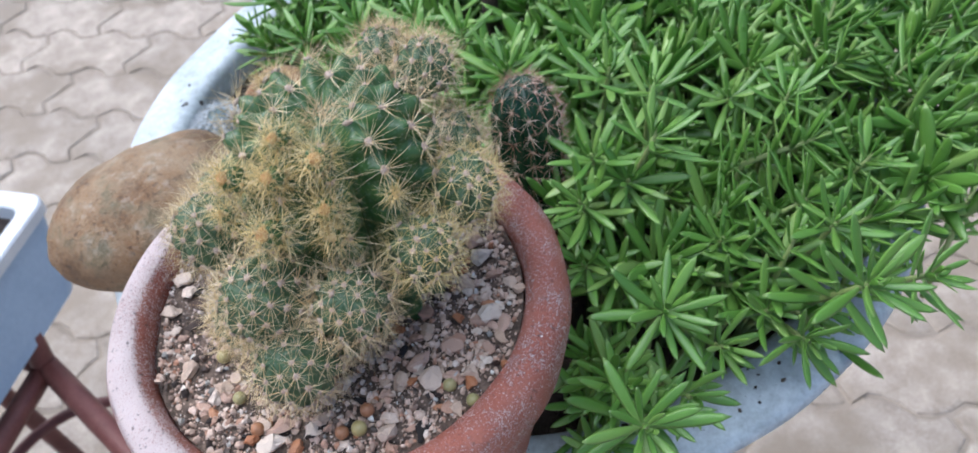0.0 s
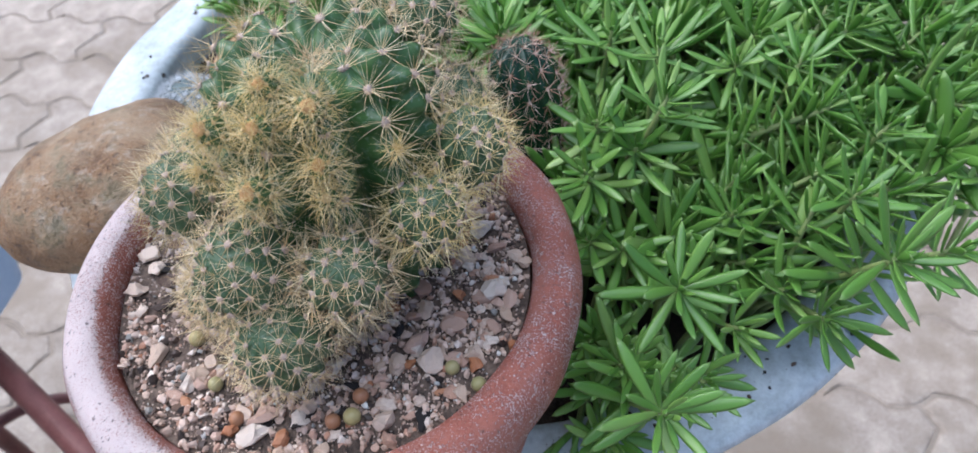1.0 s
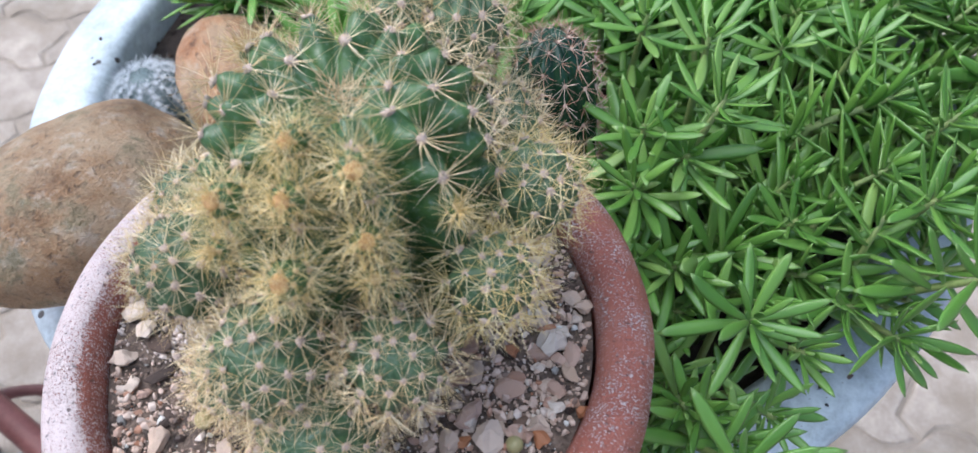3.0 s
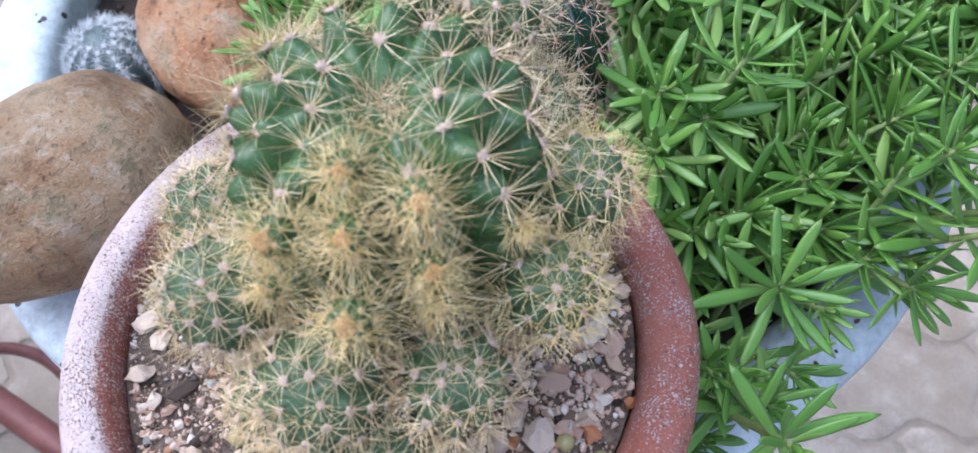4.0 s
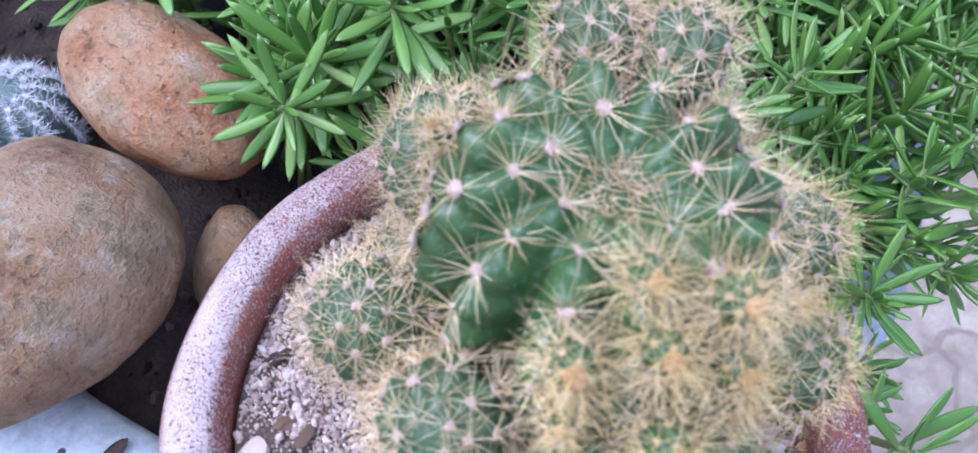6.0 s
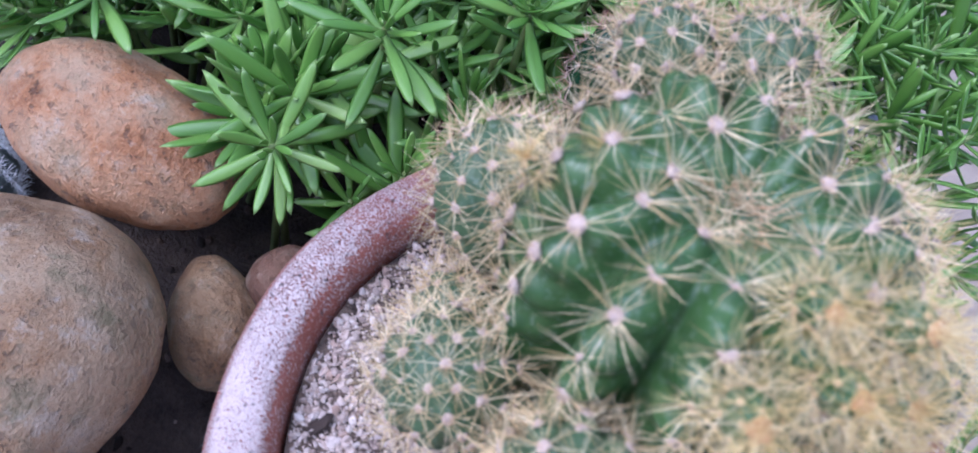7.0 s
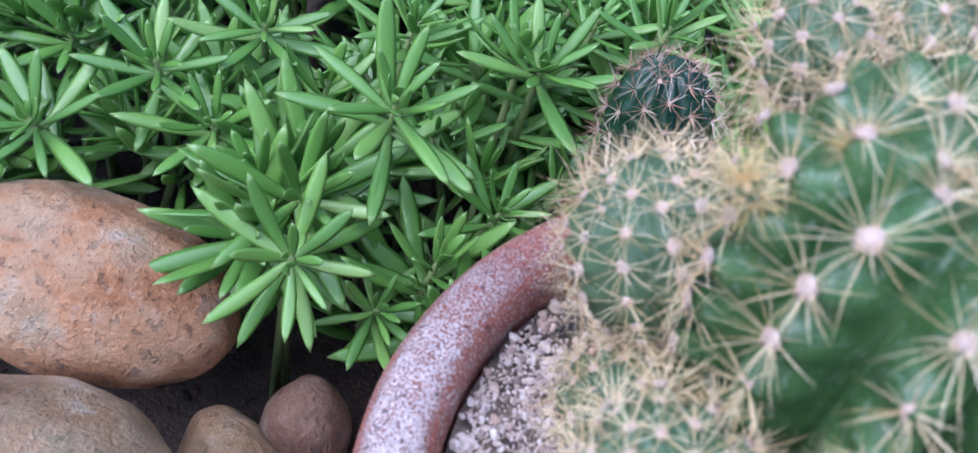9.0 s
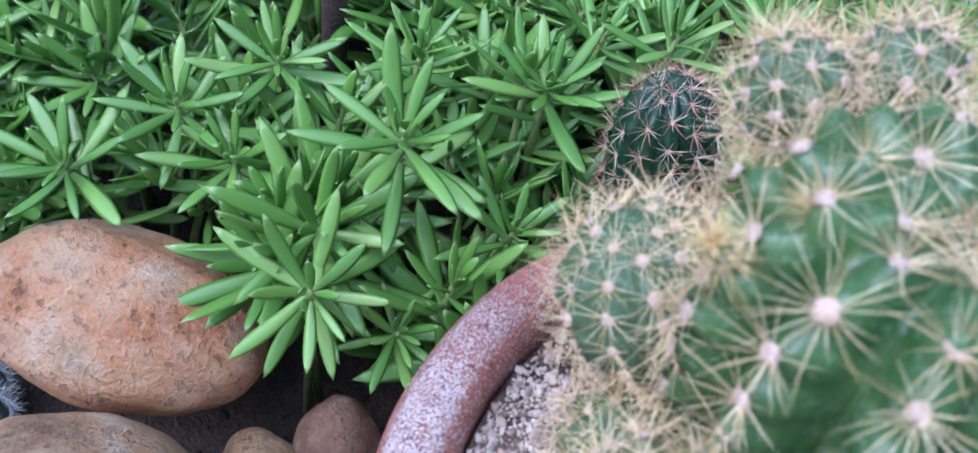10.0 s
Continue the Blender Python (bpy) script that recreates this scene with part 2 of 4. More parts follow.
MAT_CRUMB = random_ramp("soil_crumb", [(0.0, (0.012, 0.009, 0.007)), (0.5, (0.035, 0.024, 0.018)), (0.88, (0.08, 0.055, 0.04)), (1.0, (0.26, 0.21, 0.17))], 0.9)
GRIT_DARK = [(0.0, (0.03, 0.022, 0.018)), (0.10, (0.10, 0.07, 0.055)), (0.18, (0.50, 0.37, 0.28)), (0.5, (0.72, 0.57, 0.46)), (0.6, (0.42, 0.21, 0.12)), (0.72, (0.78, 0.70, 0.60)), (0.86, (0.50, 0.36, 0.28)), (0.94, (0.05, 0.04, 0.03)), (1.0, (0.8, 0.8, 0.74))]
MAT_GRIT = random_ramp("mixed_grit", GRIT_DARK, 0.55)
MAT_GRIT_PALE = random_ramp("pale_grit", [(0.0, (0.24, 0.18, 0.15)), (0.2, (0.48, 0.39, 0.33)), (0.45, (0.62, 0.53, 0.46)), (0.6, (0.42, 0.30, 0.23)), (0.8, (0.72, 0.66, 0.60)), (1.0, (0.54, 0.45, 0.40))], 0.5)
MAT_PEB_WHITE = random_ramp("quartz_pebble", [(0.0, (0.58, 0.43, 0.31)), (0.5, (0.72, 0.58, 0.46)), (1.0, (0.80, 0.71, 0.60))], 0.45, 420, mottled=0.5, bump=0.5)
MAT_PEB_PINK = random_ramp("pink_pebble", [(0.0, (0.52, 0.34, 0.25)), (0.5, (0.62, 0.44, 0.34)), (1.0, (0.48, 0.29, 0.20))], 0.45, 420, mottled=0.5, bump=0.5)
MAT_PEB_ORANGE = random_ramp("orange_pebble", [(0.0, (0.40, 0.17, 0.075)), (1.0, (0.45, 0.23, 0.12))], 0.5, 350, mottled=0.35)
MAT_PELLET = random_ramp("pellet_coat", [(0.0, (0.40, 0.35, 0.14)), (0.5, (0.50, 0.39, 0.19)), (1.0, (0.30, 0.30, 0.13))], 0.3, 300, bump=0.1, mottled=0.2)
MAT_PELLET_BROWN = random_ramp("brown_pellet_coat", [(0.0, (0.34, 0.16, 0.08)), (1.0, (0.38, 0.2, 0.1))], 0.35, 300, bump=0.1, mottled=0.2)
MAT_BARK = random_ramp("bark_chip", [(0.0, (0.012, 0.011, 0.011)), (0.6, (0.05, 0.035, 0.027)), (1.0, (0.17, 0.11, 0.075))], 0.8, 500)
MAT_BODY = flesh_material("cactus_skin", (0.032, 0.082, 0.021), (0.080, 0.158, 0.048), 0.3, 0.45)
MAT_PUP = flesh_material("young_cactus_skin", (0.042, 0.088, 0.034), (0.094, 0.154, 0.068), 0.45)
MAT_GOLDPUP = flesh_material("bud_cactus_skin", (0.040, 0.095, 0.026), (0.09, 0.155, 0.045), 0.45)
MAT_DARK = flesh_material("dark_cactus_skin", (0.006, 0.028, 0.013), (0.018, 0.056, 0.024), 0.22, 0.12)
MAT_GREY = flesh_material("grey_cactus_skin", (0.06, 0.09, 0.09), (0.16, 0.21, 0.21), 0.6)
MAT_SPINE = random_ramp("straw_spine", [(0.0, (0.58, 0.40, 0.18)), (0.5, (0.76, 0.60, 0.33)), (1.0, (0.86, 0.75, 0.50))], 0.5, 400, mottled=0.05)
MAT_SPINE_CROWN = random_ramp("brown_straw_spine", [(0.0, (0.42, 0.24, 0.11)), (0.5, (0.66, 0.47, 0.25)), (1.0, (0.80, 0.66, 0.42))], 0.5, 400, mottled=0.05)
MAT_SPINE_GOLD = random_ramp("golden_spine", [(0.0, (0.62, 0.44, 0.14)), (0.5, (0.76, 0.61, 0.27)), (1.0, (0.84, 0.74, 0.46))], 0.5, 400, mottled=0.05)
MAT_SPINE_RUST = random_ramp("rusty_spine", [(0.0, (0.32, 0.13, 0.07)), (0.45, (0.52, 0.32, 0.21)), (1.0, (0.76, 0.66, 0.52))], 0.5, 400, mottled=0.05)
MAT_SPINE_WHITE = random_ramp("white_spine", [(0.0, (0.58, 0.62, 0.64)), (1.0, (0.76, 0.79, 0.80))], 0.6, 400, mottled=0.05)
MAT_WOOL = grainy("pink_wool", (0.42, 0.31, 0.24), (0.64, 0.53, 0.44), 500, 2500, 0.95, 0.6, 0.0004)
MAT_WOOL_GOLD = grainy("orange_wool", (0.42, 0.24, 0.09), (0.66, 0.42, 0.19), 500, 2500, 0.95, 0.6, 0.0004)
MAT_WOOL_TAN = grainy("tan_wool", (0.50, 0.36, 0.16), (0.68, 0.54, 0.30), 500, 2500, 0.95, 0.6, 0.0004)
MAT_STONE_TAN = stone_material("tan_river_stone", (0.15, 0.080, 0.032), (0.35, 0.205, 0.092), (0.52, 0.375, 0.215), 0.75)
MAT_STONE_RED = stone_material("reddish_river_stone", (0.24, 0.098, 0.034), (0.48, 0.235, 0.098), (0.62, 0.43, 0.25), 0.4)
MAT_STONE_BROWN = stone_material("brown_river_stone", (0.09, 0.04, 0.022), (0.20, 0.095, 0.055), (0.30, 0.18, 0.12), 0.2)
MAT_PAVER = grainy("concrete_paver", (0.235, 0.19, 0.14), (0.51, 0.44, 0.355), 26, 260, 0.55, 0.6, 0.0025, 0.5, 0.16)
pn, pl = MAT_PAVER.node_tree.nodes, MAT_PAVER.node_tree.links
stain = pn.new("ShaderNodeMapRange")
stain.inputs["From Min"].default_value, stain.inputs["From Max"].default_value = 0.45, 0.60
stain.inputs["To Max"].default_value = 0.85
geo = pn.new("ShaderNodeNewGeometry")
wide = pn.new("ShaderNodeTexNoise")
wide.inputs["Scale"].default_value, wide.inputs["Detail"].default_value = 6.0, 6.0
wide.inputs["Roughness"].default_value = 0.62
pl.new(geo.outputs["Position"], wide.inputs["Vector"])
pl.new(wide.outputs["Fac"], stain.inputs["Value"])
paved = pn["Principled BSDF"].inputs["Base Color"]
pl.new(add_mix(pn, pl, stain.outputs[0], paved.links[0].from_socket, (0.25, 0.20, 0.14)), paved)
MAT_JOINT = grainy("joint_sand", (0.20, 0.165, 0.125), (0.36, 0.305, 0.24), 14, 300, 0.9, 0.5, 0.002)
# Dark tone holds dirt and the shade that falls inside the planter.
MAT_SHADED_DIRT = grainy("damp_cement", (0.045, 0.045, 0.042), (0.13, 0.13, 0.12), 60, 500, 0.8, 0.5, 0.0015)
MAT_IRON = grainy("red_oxide_iron", (0.11, 0.034, 0.028), (0.21, 0.08, 0.065), 40, 400, 0.55, 0.3, 0.0008)
MAT_TWIG = grainy("dark_bark", (0.025, 0.017, 0.014), (0.10, 0.07, 0.055), 60, 500, 0.85, 0.8, 0.0015)
MAT_DEADLEAF = grainy("dead_leaf", (0.03, 0.018, 0.012), (0.10, 0.06, 0.04), 80, 500, 0.8, 0.4, 0.0006)


# ---- shapes ----
def mesh_from(name, verts, faces, mats, smooth=True, index=None):
    me = bpy.data.meshes.new(name)
    me.from_pydata([tuple(v) for v in verts], [], [tuple(f) for f in faces])
    for mt in mats if isinstance(mats, (list, tuple)) else [mats]:
        me.materials.append(mt)
    if smooth:
        me.polygons.foreach_set("use_smooth", [True] * len(me.polygons))
    if index is not None:
        me.polygons.foreach_set("material_index", list(index))
    me.update()
    return me


def place(name, me, parent=None, m=None, label=""):
    ob = new(name, me)
    if parent is not None:
        ob.parent = parent
    if m is not None:
        ob.matrix_basis = m
    return tagged(ob, label) if label else ob


def lathe(profile, seg, wob=0.0, freq=20.0, closed=False):
    """Rings round z from (radius, height) pairs, slightly uneven."""
    v, f = [], []
    for r, z in profile:
        for i in range(seg):
            a = 2 * math.pi * i / seg
            k = 1 + wob * noise.noise(Vector((math.cos(a) * r, math.sin(a) * r, z)) * freq)
            v.append((r * k * math.cos(a), r * k * math.sin(a), z))
    n = len(profile)
    for j in range(n - (0 if closed else 1)):
        for i in range(seg):
            a, b = j * seg + i, j * seg + (i + 1) % seg
            c, d = ((j + 1) % n) * seg + (i + 1) % seg, ((j + 1) % n) * seg + i
            f.append((a, b, c, d))
    return v, f


def tube(path, radii, seg=6, caps=True):
    """A tapered round bar along a line of points."""
    v, f = [], []
    pts = [Vector(p) for p in path]
    for i, p in enumerate(pts):
        t = (pts[min(i + 1, len(pts) - 1)] - pts[max(i - 1, 0)]).normalized()
        u = t.orthogonal().normalized() if i == 0 else (u - t * u.dot(t)).normalized()
        w = t.cross(u)
        r = radii[i] if isinstance(radii, (list, tuple)) else radii
        v += [p + (u * math.cos(2 * math.pi * k / seg) + w * math.sin(2 * math.pi * k / seg)) * r for k in range(seg)]
    for i in range(len(pts) - 1):
        for k in range(seg):
            a, b = i * seg + k, i * seg + (k + 1) % seg
            f.append((a, b, b + seg, a + seg))
    if caps:
        f.append(tuple(range(seg - 1, -1, -1)))
        f.append(tuple(range((len(pts) - 1) * seg, len(pts) * seg)))
    return v, f


def lump(seed, sub=2, rough=0.18, freq=1.3, flat=0.0):
    """A worn stone of unit size: a ball pushed in and out, with some flattened sides."""
    bm = bmesh.new()
    bmesh.ops.create_icosphere(bm, subdivisions=sub, radius=1)
    off = Vector((seed * 3.17, seed * 1.31, seed * 7.7))
    rnd = random.Random(seed)
    cuts = [(Vector((rnd.gauss(0, 1), rnd.gauss(0, 1), rnd.gauss(0, 1))).normalized(), rnd.uniform(0.42, 0.8)) for _ in range(10)] if flat else []
    for v in bm.verts:
        p = v.co.copy()
        for nrm, d in cuts:
            h = p.dot(nrm) - d
            if h > 0:
                p -= nrm * h * flat
        p *= 1 + rough * noise.noise(v.co * freq + off) + rough * 0.3 * noise.noise(v.co * freq * 3 + off)
        v.co = p
    bm.verts.index_update()
    out = [v.co.copy() for v in bm.verts], [[v.index for v in f.verts] for f in bm.faces]
    bm.free()
    return out


def leaf_shape(bend, rings=7, wide=0.088, thick=0.050, sway=0.0):
    """A fleshy pointed leaf one unit long on x, rounded above and keeled below."""
    v, f, along = [], [], []
    us = [(i / rings) ** 0.9 for i in range(rings)]
    for u in us:
        w = wide * (0.42 + 0.64 * math.sin(min(u / 0.60, 1) * math.pi / 2)) * (1 if u < 0.60 else math.cos((u - 0.60) / 0.41 * math.pi / 2) ** 0.68)
        t = thick * (0.75 + 0.25 * math.sin(u * math.pi)) * (1 if u < 0.6 else (1 - ((u - 0.6) / 0.4) ** 2 * 0.7))
        z = bend * (u * u)
        y = sway * u * u
        v += [(u, y + w * p, z + t * q) for p, q in ((-1, 0.1), (-0.55, 0.60), (0, 0.62), (0.55, 0.60), (1, 0.1), (0.5, -0.55), (0, -0.80), (-0.5, -0.55))]
        along += [u] * 8
    v.append((1.0, sway, bend))
    along.append(1.0)
    for i in range(rings - 1):
        for k in range(8):
            a, b = i * 8 + k, i * 8 + (k + 1) % 8
            f.append((a, a + 8, b + 8, b))
    last = (rings - 1) * 8
    for k in range(8):
        f.append((last + k, last + 8, last + (k + 1) % 8))
    return np.array(v), f, np.array(along)


def leaf_mesh(bend, wide, sway):
    v, f, along = leaf_shape(bend, 8, wide, 0.040, sway)
    me = mesh_from("leaf", v, f, MAT_LEAF)
    me.attributes.new("along", "FLOAT", "POINT").data.foreach_set("value", along)
    return me


def axis_frame(at, direction, up):
    x = Vector(direction).normalized()
    z = Vector(up) - x * x.dot(Vector(up))
    if z.length < 1e-4:
        z = x.orthogonal()
    z.normalize()
    return Matrix.Translation(at) @ Matrix((x, z.cross(x), z)).transposed().to_4x4()


def whorl(rnd, tip, axis, length, count, depth, low=-18):
    """Places of the leaves of one shoot: matrices with the length in the scale, from old to young."""
    out = []
    ax = Vector(axis).normalized()
    side = ax.orthogonal().normalized()
    other = ax.cross(side)
    turn = rnd.uniform(0, 6.28)
    for i in range(count):
        k = i / (count - 1)
        a = turn + i * 2.39996 + rnd.uniform(-0.2, 0.2)
        radial = side * math.cos(a) + other * math.sin(a)
        lift = radians(low + (80 - low) * k ** 1.5 + rnd.uniform(-13, 13))
        d = radial * math.cos(lift) + ax * math.sin(lift)
        size = length * (1.0 - 0.84 * k ** 1.6) * rnd.uniform(0.82, 1.1)
        at = Vector(tip) - ax * depth * (1 - k) ** 1.4 + radial * 0.0011
        out.append(axis_frame(at, d, ax) @ Matrix.Diagonal((size, max(size, length * 0.5), max(size, length * 0.5), 1)))
    return out


# ---- the ground ----
def paver_outline(length, width, gap):
    """One zigzag paver: both long sides carry the same waves, both ends the same slant."""
    step = length / 2
    def wave(x):
        t = (x / step) % 1.0
        h = 0.011
        return h if 0.14 < t < 0.44 else (-h if 0.64 < t < 0.94 else (h * (t - 0.04) / 0.10 if t <= 0.14 and t > 0.04 else (h * (0.54 - t) / 0.10 if t <= 0.64 and t >= 0.44 else (-h * (1.04 - t) / 0.10 if t >= 0.94 else -h * (0.04 - t) / 0.10))))
    def slant(y):
        return 0.016 * math.sin(y / width * 2 * math.pi)
    n, pts = 12, []
    for i in range(n + 1):
        x = -length / 2 + length * i / n
        pts.append((x + slant(-width / 2), -width / 2 + wave(x), 0))
    for i in range(1, 4):
        y = -width / 2 + width * i / 4
        pts.append((length / 2 + slant(y), y + wave(length / 2), 0))
    for i in range(n, -1, -1):
        x = -length / 2 + length * i / n
        pts.append((x + slant(width / 2), width / 2 + wave(x), 0))
    for i in range(3, 0, -1):
        y = -width / 2 + width * i / 4
        pts.append((-length / 2 + slant(y), y + wave(-length / 2), 0))
    return [Vector((x * (1 - gap / length), y * (1 - gap / width), 0)) for x, y, _ in pts]


def paver_mesh(seed):
    rnd = random.Random(seed)
    ring = paver_outline(0.225, 0.1125, 0.0045)
    n = len(ring)
    cen = sum(ring, Vector()) / n
    levels = [(1.0, -0.03), (1.0, -0.004), (0.975, -0.0012), (0.92, 0.0)]
    v, f = [], []
    for s, z in levels:
        for p in ring:
            j = Vector((rnd.uniform(-1, 1), rnd.uniform(-1, 1), 0)) * 0.0012
            q = cen + Vector(((p.x - cen.x) * s, (p.y - cen.y) * (1 - (1 - s) * 1.7), 0)) + j
            v.append((q.x, q.y, z))
    for j in range(len(levels) - 1):
        for i in range(n):
            a, b = j * n + i, j * n + (i + 1) % n
            f.append((a, b, b + n, a + n))
    f.append(tuple(range((len(levels) - 1) * n, len(levels) * n)))
    return mesh_from("paver", v, f, MAT_PAVER, smooth=False)


gv, gf = [], []
EDGE = [-150, -20, -4, -2, -1, -0.5, 0, 0.5, 1, 2, 4, 20, 150]
for y in EDGE:
    for x in EDGE:
        gv.append((x, y, -0.0034))
NG = len(EDGE)
for j in range(NG - 1):
    for i in range(NG - 1):
        a = j * NG + i
        gf.append((a, a + 1, a + 1 + NG, a + NG))
ground = tagged(place("ground", mesh_from("ground", gv, gf, MAT_JOINT)), "sandy bed between and beyond the concrete pavers", "ground", kind="structure")

# ---- the round planter ----
PC = Vector((0.044, 0.178, 0.0))     # axis of the round planter
FLANGE = 0.657
R_OUT, R_IN = 0.213, 0.181

planter = tagged(new("round_planter"), "pale blue painted round cement planter full of sedum", "planter")
planter.location = (PC.x, PC.y, 0.42)
Z0 = FLANGE - 0.42
rim_profile = [(R_IN, Z0 - 0.022), (R_IN + 0.0005, Z0 - 0.005), (R_IN + 0.003, Z0 - 0.0008), (R_IN + 0.008, Z0), (R_OUT - 0.006, Z0 - 0.001),
               (R_OUT - 0.0015, Z0 - 0.003), (R_OUT, Z0 - 0.007), (R_OUT - 0.002, Z0 - 0.014), (R_OUT - 0.006, Z0 - 0.017), (R_OUT - 0.02, Z0 - 0.02)]
v, f = lathe(rim_profile, 160, 0.012, 18)
place("rim", mesh_from("rim", v, f, MAT_PAINT), planter, label="flat pale blue rim with dark specks and worn paint")
wall_profile = [(R_OUT - 0.02, Z0 - 0.02), (R_OUT - 0.026, Z0 - 0.035), (0.165, 0.10), (0.12, 0.03), (0.085, 0.0), (0.0, 0.0)]
v, f = lathe(wall_profile, 96, 0.008, 10)
place("bowl", mesh_from("bowl", v, f, MAT_PAINT), planter)
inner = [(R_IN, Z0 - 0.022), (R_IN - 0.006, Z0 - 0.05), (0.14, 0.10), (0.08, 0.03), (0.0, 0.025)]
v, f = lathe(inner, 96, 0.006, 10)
place("inside_wall", mesh_from("inside_wall", v, [tuple(reversed(q)) for q in f], MAT_SHADED_DIRT), planter)

# soil of the planter
SOIL = 0.640
v, f = [], []
rings, seg = 22, 72
for j in range(rings + 1):
    r = (R_IN - 0.001) * j / rings
    for i in range(seg):
        a = 2 * math.pi * i / seg
        x, y = r * math.cos(a), r * math.sin(a)
        z = 0.007 * noise.noise(Vector((x, y, 0.3)) * 22) + 0.004 * noise.noise(Vector((x, y, 3.3)) * 80)
        v.append((x, y, z))
for j in range(rings):
    for i in range(seg):
        a, b = j * seg + i, j * seg + (i + 1) % seg
        f.append((a, b, b + seg, a + seg))
soil = tagged(place("planter_soil", mesh_from("planter_soil", v, f, MAT_SOIL), None, Matrix.Translation((PC.x, PC.y, SOIL))), "dark damp crumbly soil in the round planter", "soil", kind="stuff")


def scatter(name, spots, shapes, mats, label, category):
    """Many loose crumbs joined into one mesh. spots: (x, y, z, size)."""
    rnd = random.Random(len(spots))
    V, F, base = [], [], 0
    for x, y, z, s in spots:
        sv, sf = rnd.choice(shapes)
        m = (Euler((rnd.uniform(0, 6.3), rnd.uniform(0, 6.3), rnd.uniform(0, 6.3))).to_matrix() @ Matrix.Diagonal((s, s * rnd.uniform(0.65, 1.0), s * rnd.uniform(0.5, 0.8))))
        a = np.array(sv) @ np.array(m).T + (x, y, z)
        V.append(a)
        F += [tuple(base + k for k in q) for q in sf]
        base += len(a)
    return tagged(place(name, mesh_from(name, np.concatenate(V), F, mats, smooth=False)), label, category, kind="stuff")


CRUMBS = [lump(40 + i, 1, 0.35, 1.5, 0.6) for i in range(8)]
rnd = random.Random(5)
spots = []
while len(spots) < 1500:
    a, r = rnd.uniform(0, 6.283), (R_IN - 0.003) * math.sqrt(rnd.random())
    x, y = PC.x + r * math.cos(a), PC.y + r * math.sin(a)
    if math.hypot(x, y) < 0.06:
        continue
    z = SOIL + 0.007 * noise.noise(Vector((x - PC.x, y - PC.y, 0.3)) * 22) + 0.004 * noise.noise(Vector((x - PC.x, y - PC.y, 3.3)) * 80)
    spots.append((x, y, z, rnd.choice((0.0008, 0.0012, 0.0018, 0.003))))
for k in range(95):
    a, r = radians(rnd.gauss(-72, 16)), rnd.uniform(R_IN + 0.006, R_OUT - 0.010)
    spots.append((PC.x + r * math.cos(a), PC.y + r * math.sin(a), FLANGE + 0.0003, 0.0003 + 0.0017 * rnd.random() ** 5))
for k in range(40):
    a, r = rnd.uniform(0, 6.283), rnd.uniform(R_IN + 0.006, R_OUT - 0.010)
    spots.append((PC.x + r * math.cos(a), PC.y + r * math.sin(a), FLANGE + 0.0003, 0.0004 + 0.0010 * rnd.random() ** 3))
scatter("soil_crumbs", spots, CRUMBS, MAT_CRUMB, "loose crumbs and bits of grit on the planter soil", "soil")

# ---- river stones ----
def river_stone(seed, c, axes, yaw, mat, label, taper=0.0, tilt=0.0):
    v, f = lump(seed, 5, 0.10, 1.1)
    v2 = []
    for p in v:
        k = 1 - taper * p.x
        q = Vector((p.x * axes[0], p.y * axes[1] * k, p.z * axes[2] * k))
        q *= 1 + 0.018 * noise.noise(q * 60 + Vector((seed, 0, 0))) + 0.008 * noise.noise(q * 220)
        v2.append(q)
    return tagged(place("river_stone", mesh_from("river_stone", v2, f, mat), None, pose(*c, 0, tilt, yaw)), label, "stone", "river stones round the pot")


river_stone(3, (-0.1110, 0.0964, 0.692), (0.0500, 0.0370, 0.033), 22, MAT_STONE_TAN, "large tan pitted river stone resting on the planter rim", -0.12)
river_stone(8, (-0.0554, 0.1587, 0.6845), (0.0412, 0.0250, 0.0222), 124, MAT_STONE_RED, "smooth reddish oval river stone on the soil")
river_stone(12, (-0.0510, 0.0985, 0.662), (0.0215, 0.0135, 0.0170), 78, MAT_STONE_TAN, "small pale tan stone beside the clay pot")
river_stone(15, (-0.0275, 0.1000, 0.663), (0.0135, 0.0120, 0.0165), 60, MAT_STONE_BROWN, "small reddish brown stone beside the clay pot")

# ---- clay pot ----
RIM_TOP = 0.7585
pot = tagged(new("clay_pot"), "round red terracotta pot with white salt crust on its rim", "flower pot")
pot.location = (0, 0, RIM_TOP)
rim = [(0.0605, -0.030), (0.0612, -0.016), (0.0615, -0.006), (0.0630, -0.0018), (0.0660, 0.0), (0.0700, -0.0004), (0.0732, -0.0025), (0.0752, -0.0065), (0.0757, -0.012), (0.0748, -0.0185), (0.0725, -0.0225), (0.0690, -0.0245)]
v, f = lathe(rim, 144, 0.010, 40)
place("rim", mesh_from("rim", v, f, MAT_CLAY), pot, label="thick rounded rim, salt-crusted on one side")
wall = [(0.0690, -0.0245), (0.0675, -0.032), (0.0640, -0.055), (0.0580, -0.085), (0.0520, -0.112), (0.050, -0.118), (0.0, -0.118)]
v, f = lathe(wall, 96, 0.010, 30)
place("wall", mesh_from("wall", v, f, MAT_CLAY), pot)
inwall = [(0.0605, -0.030), (0.058, -0.05), (0.046, -0.108), (0.0, -0.110)]
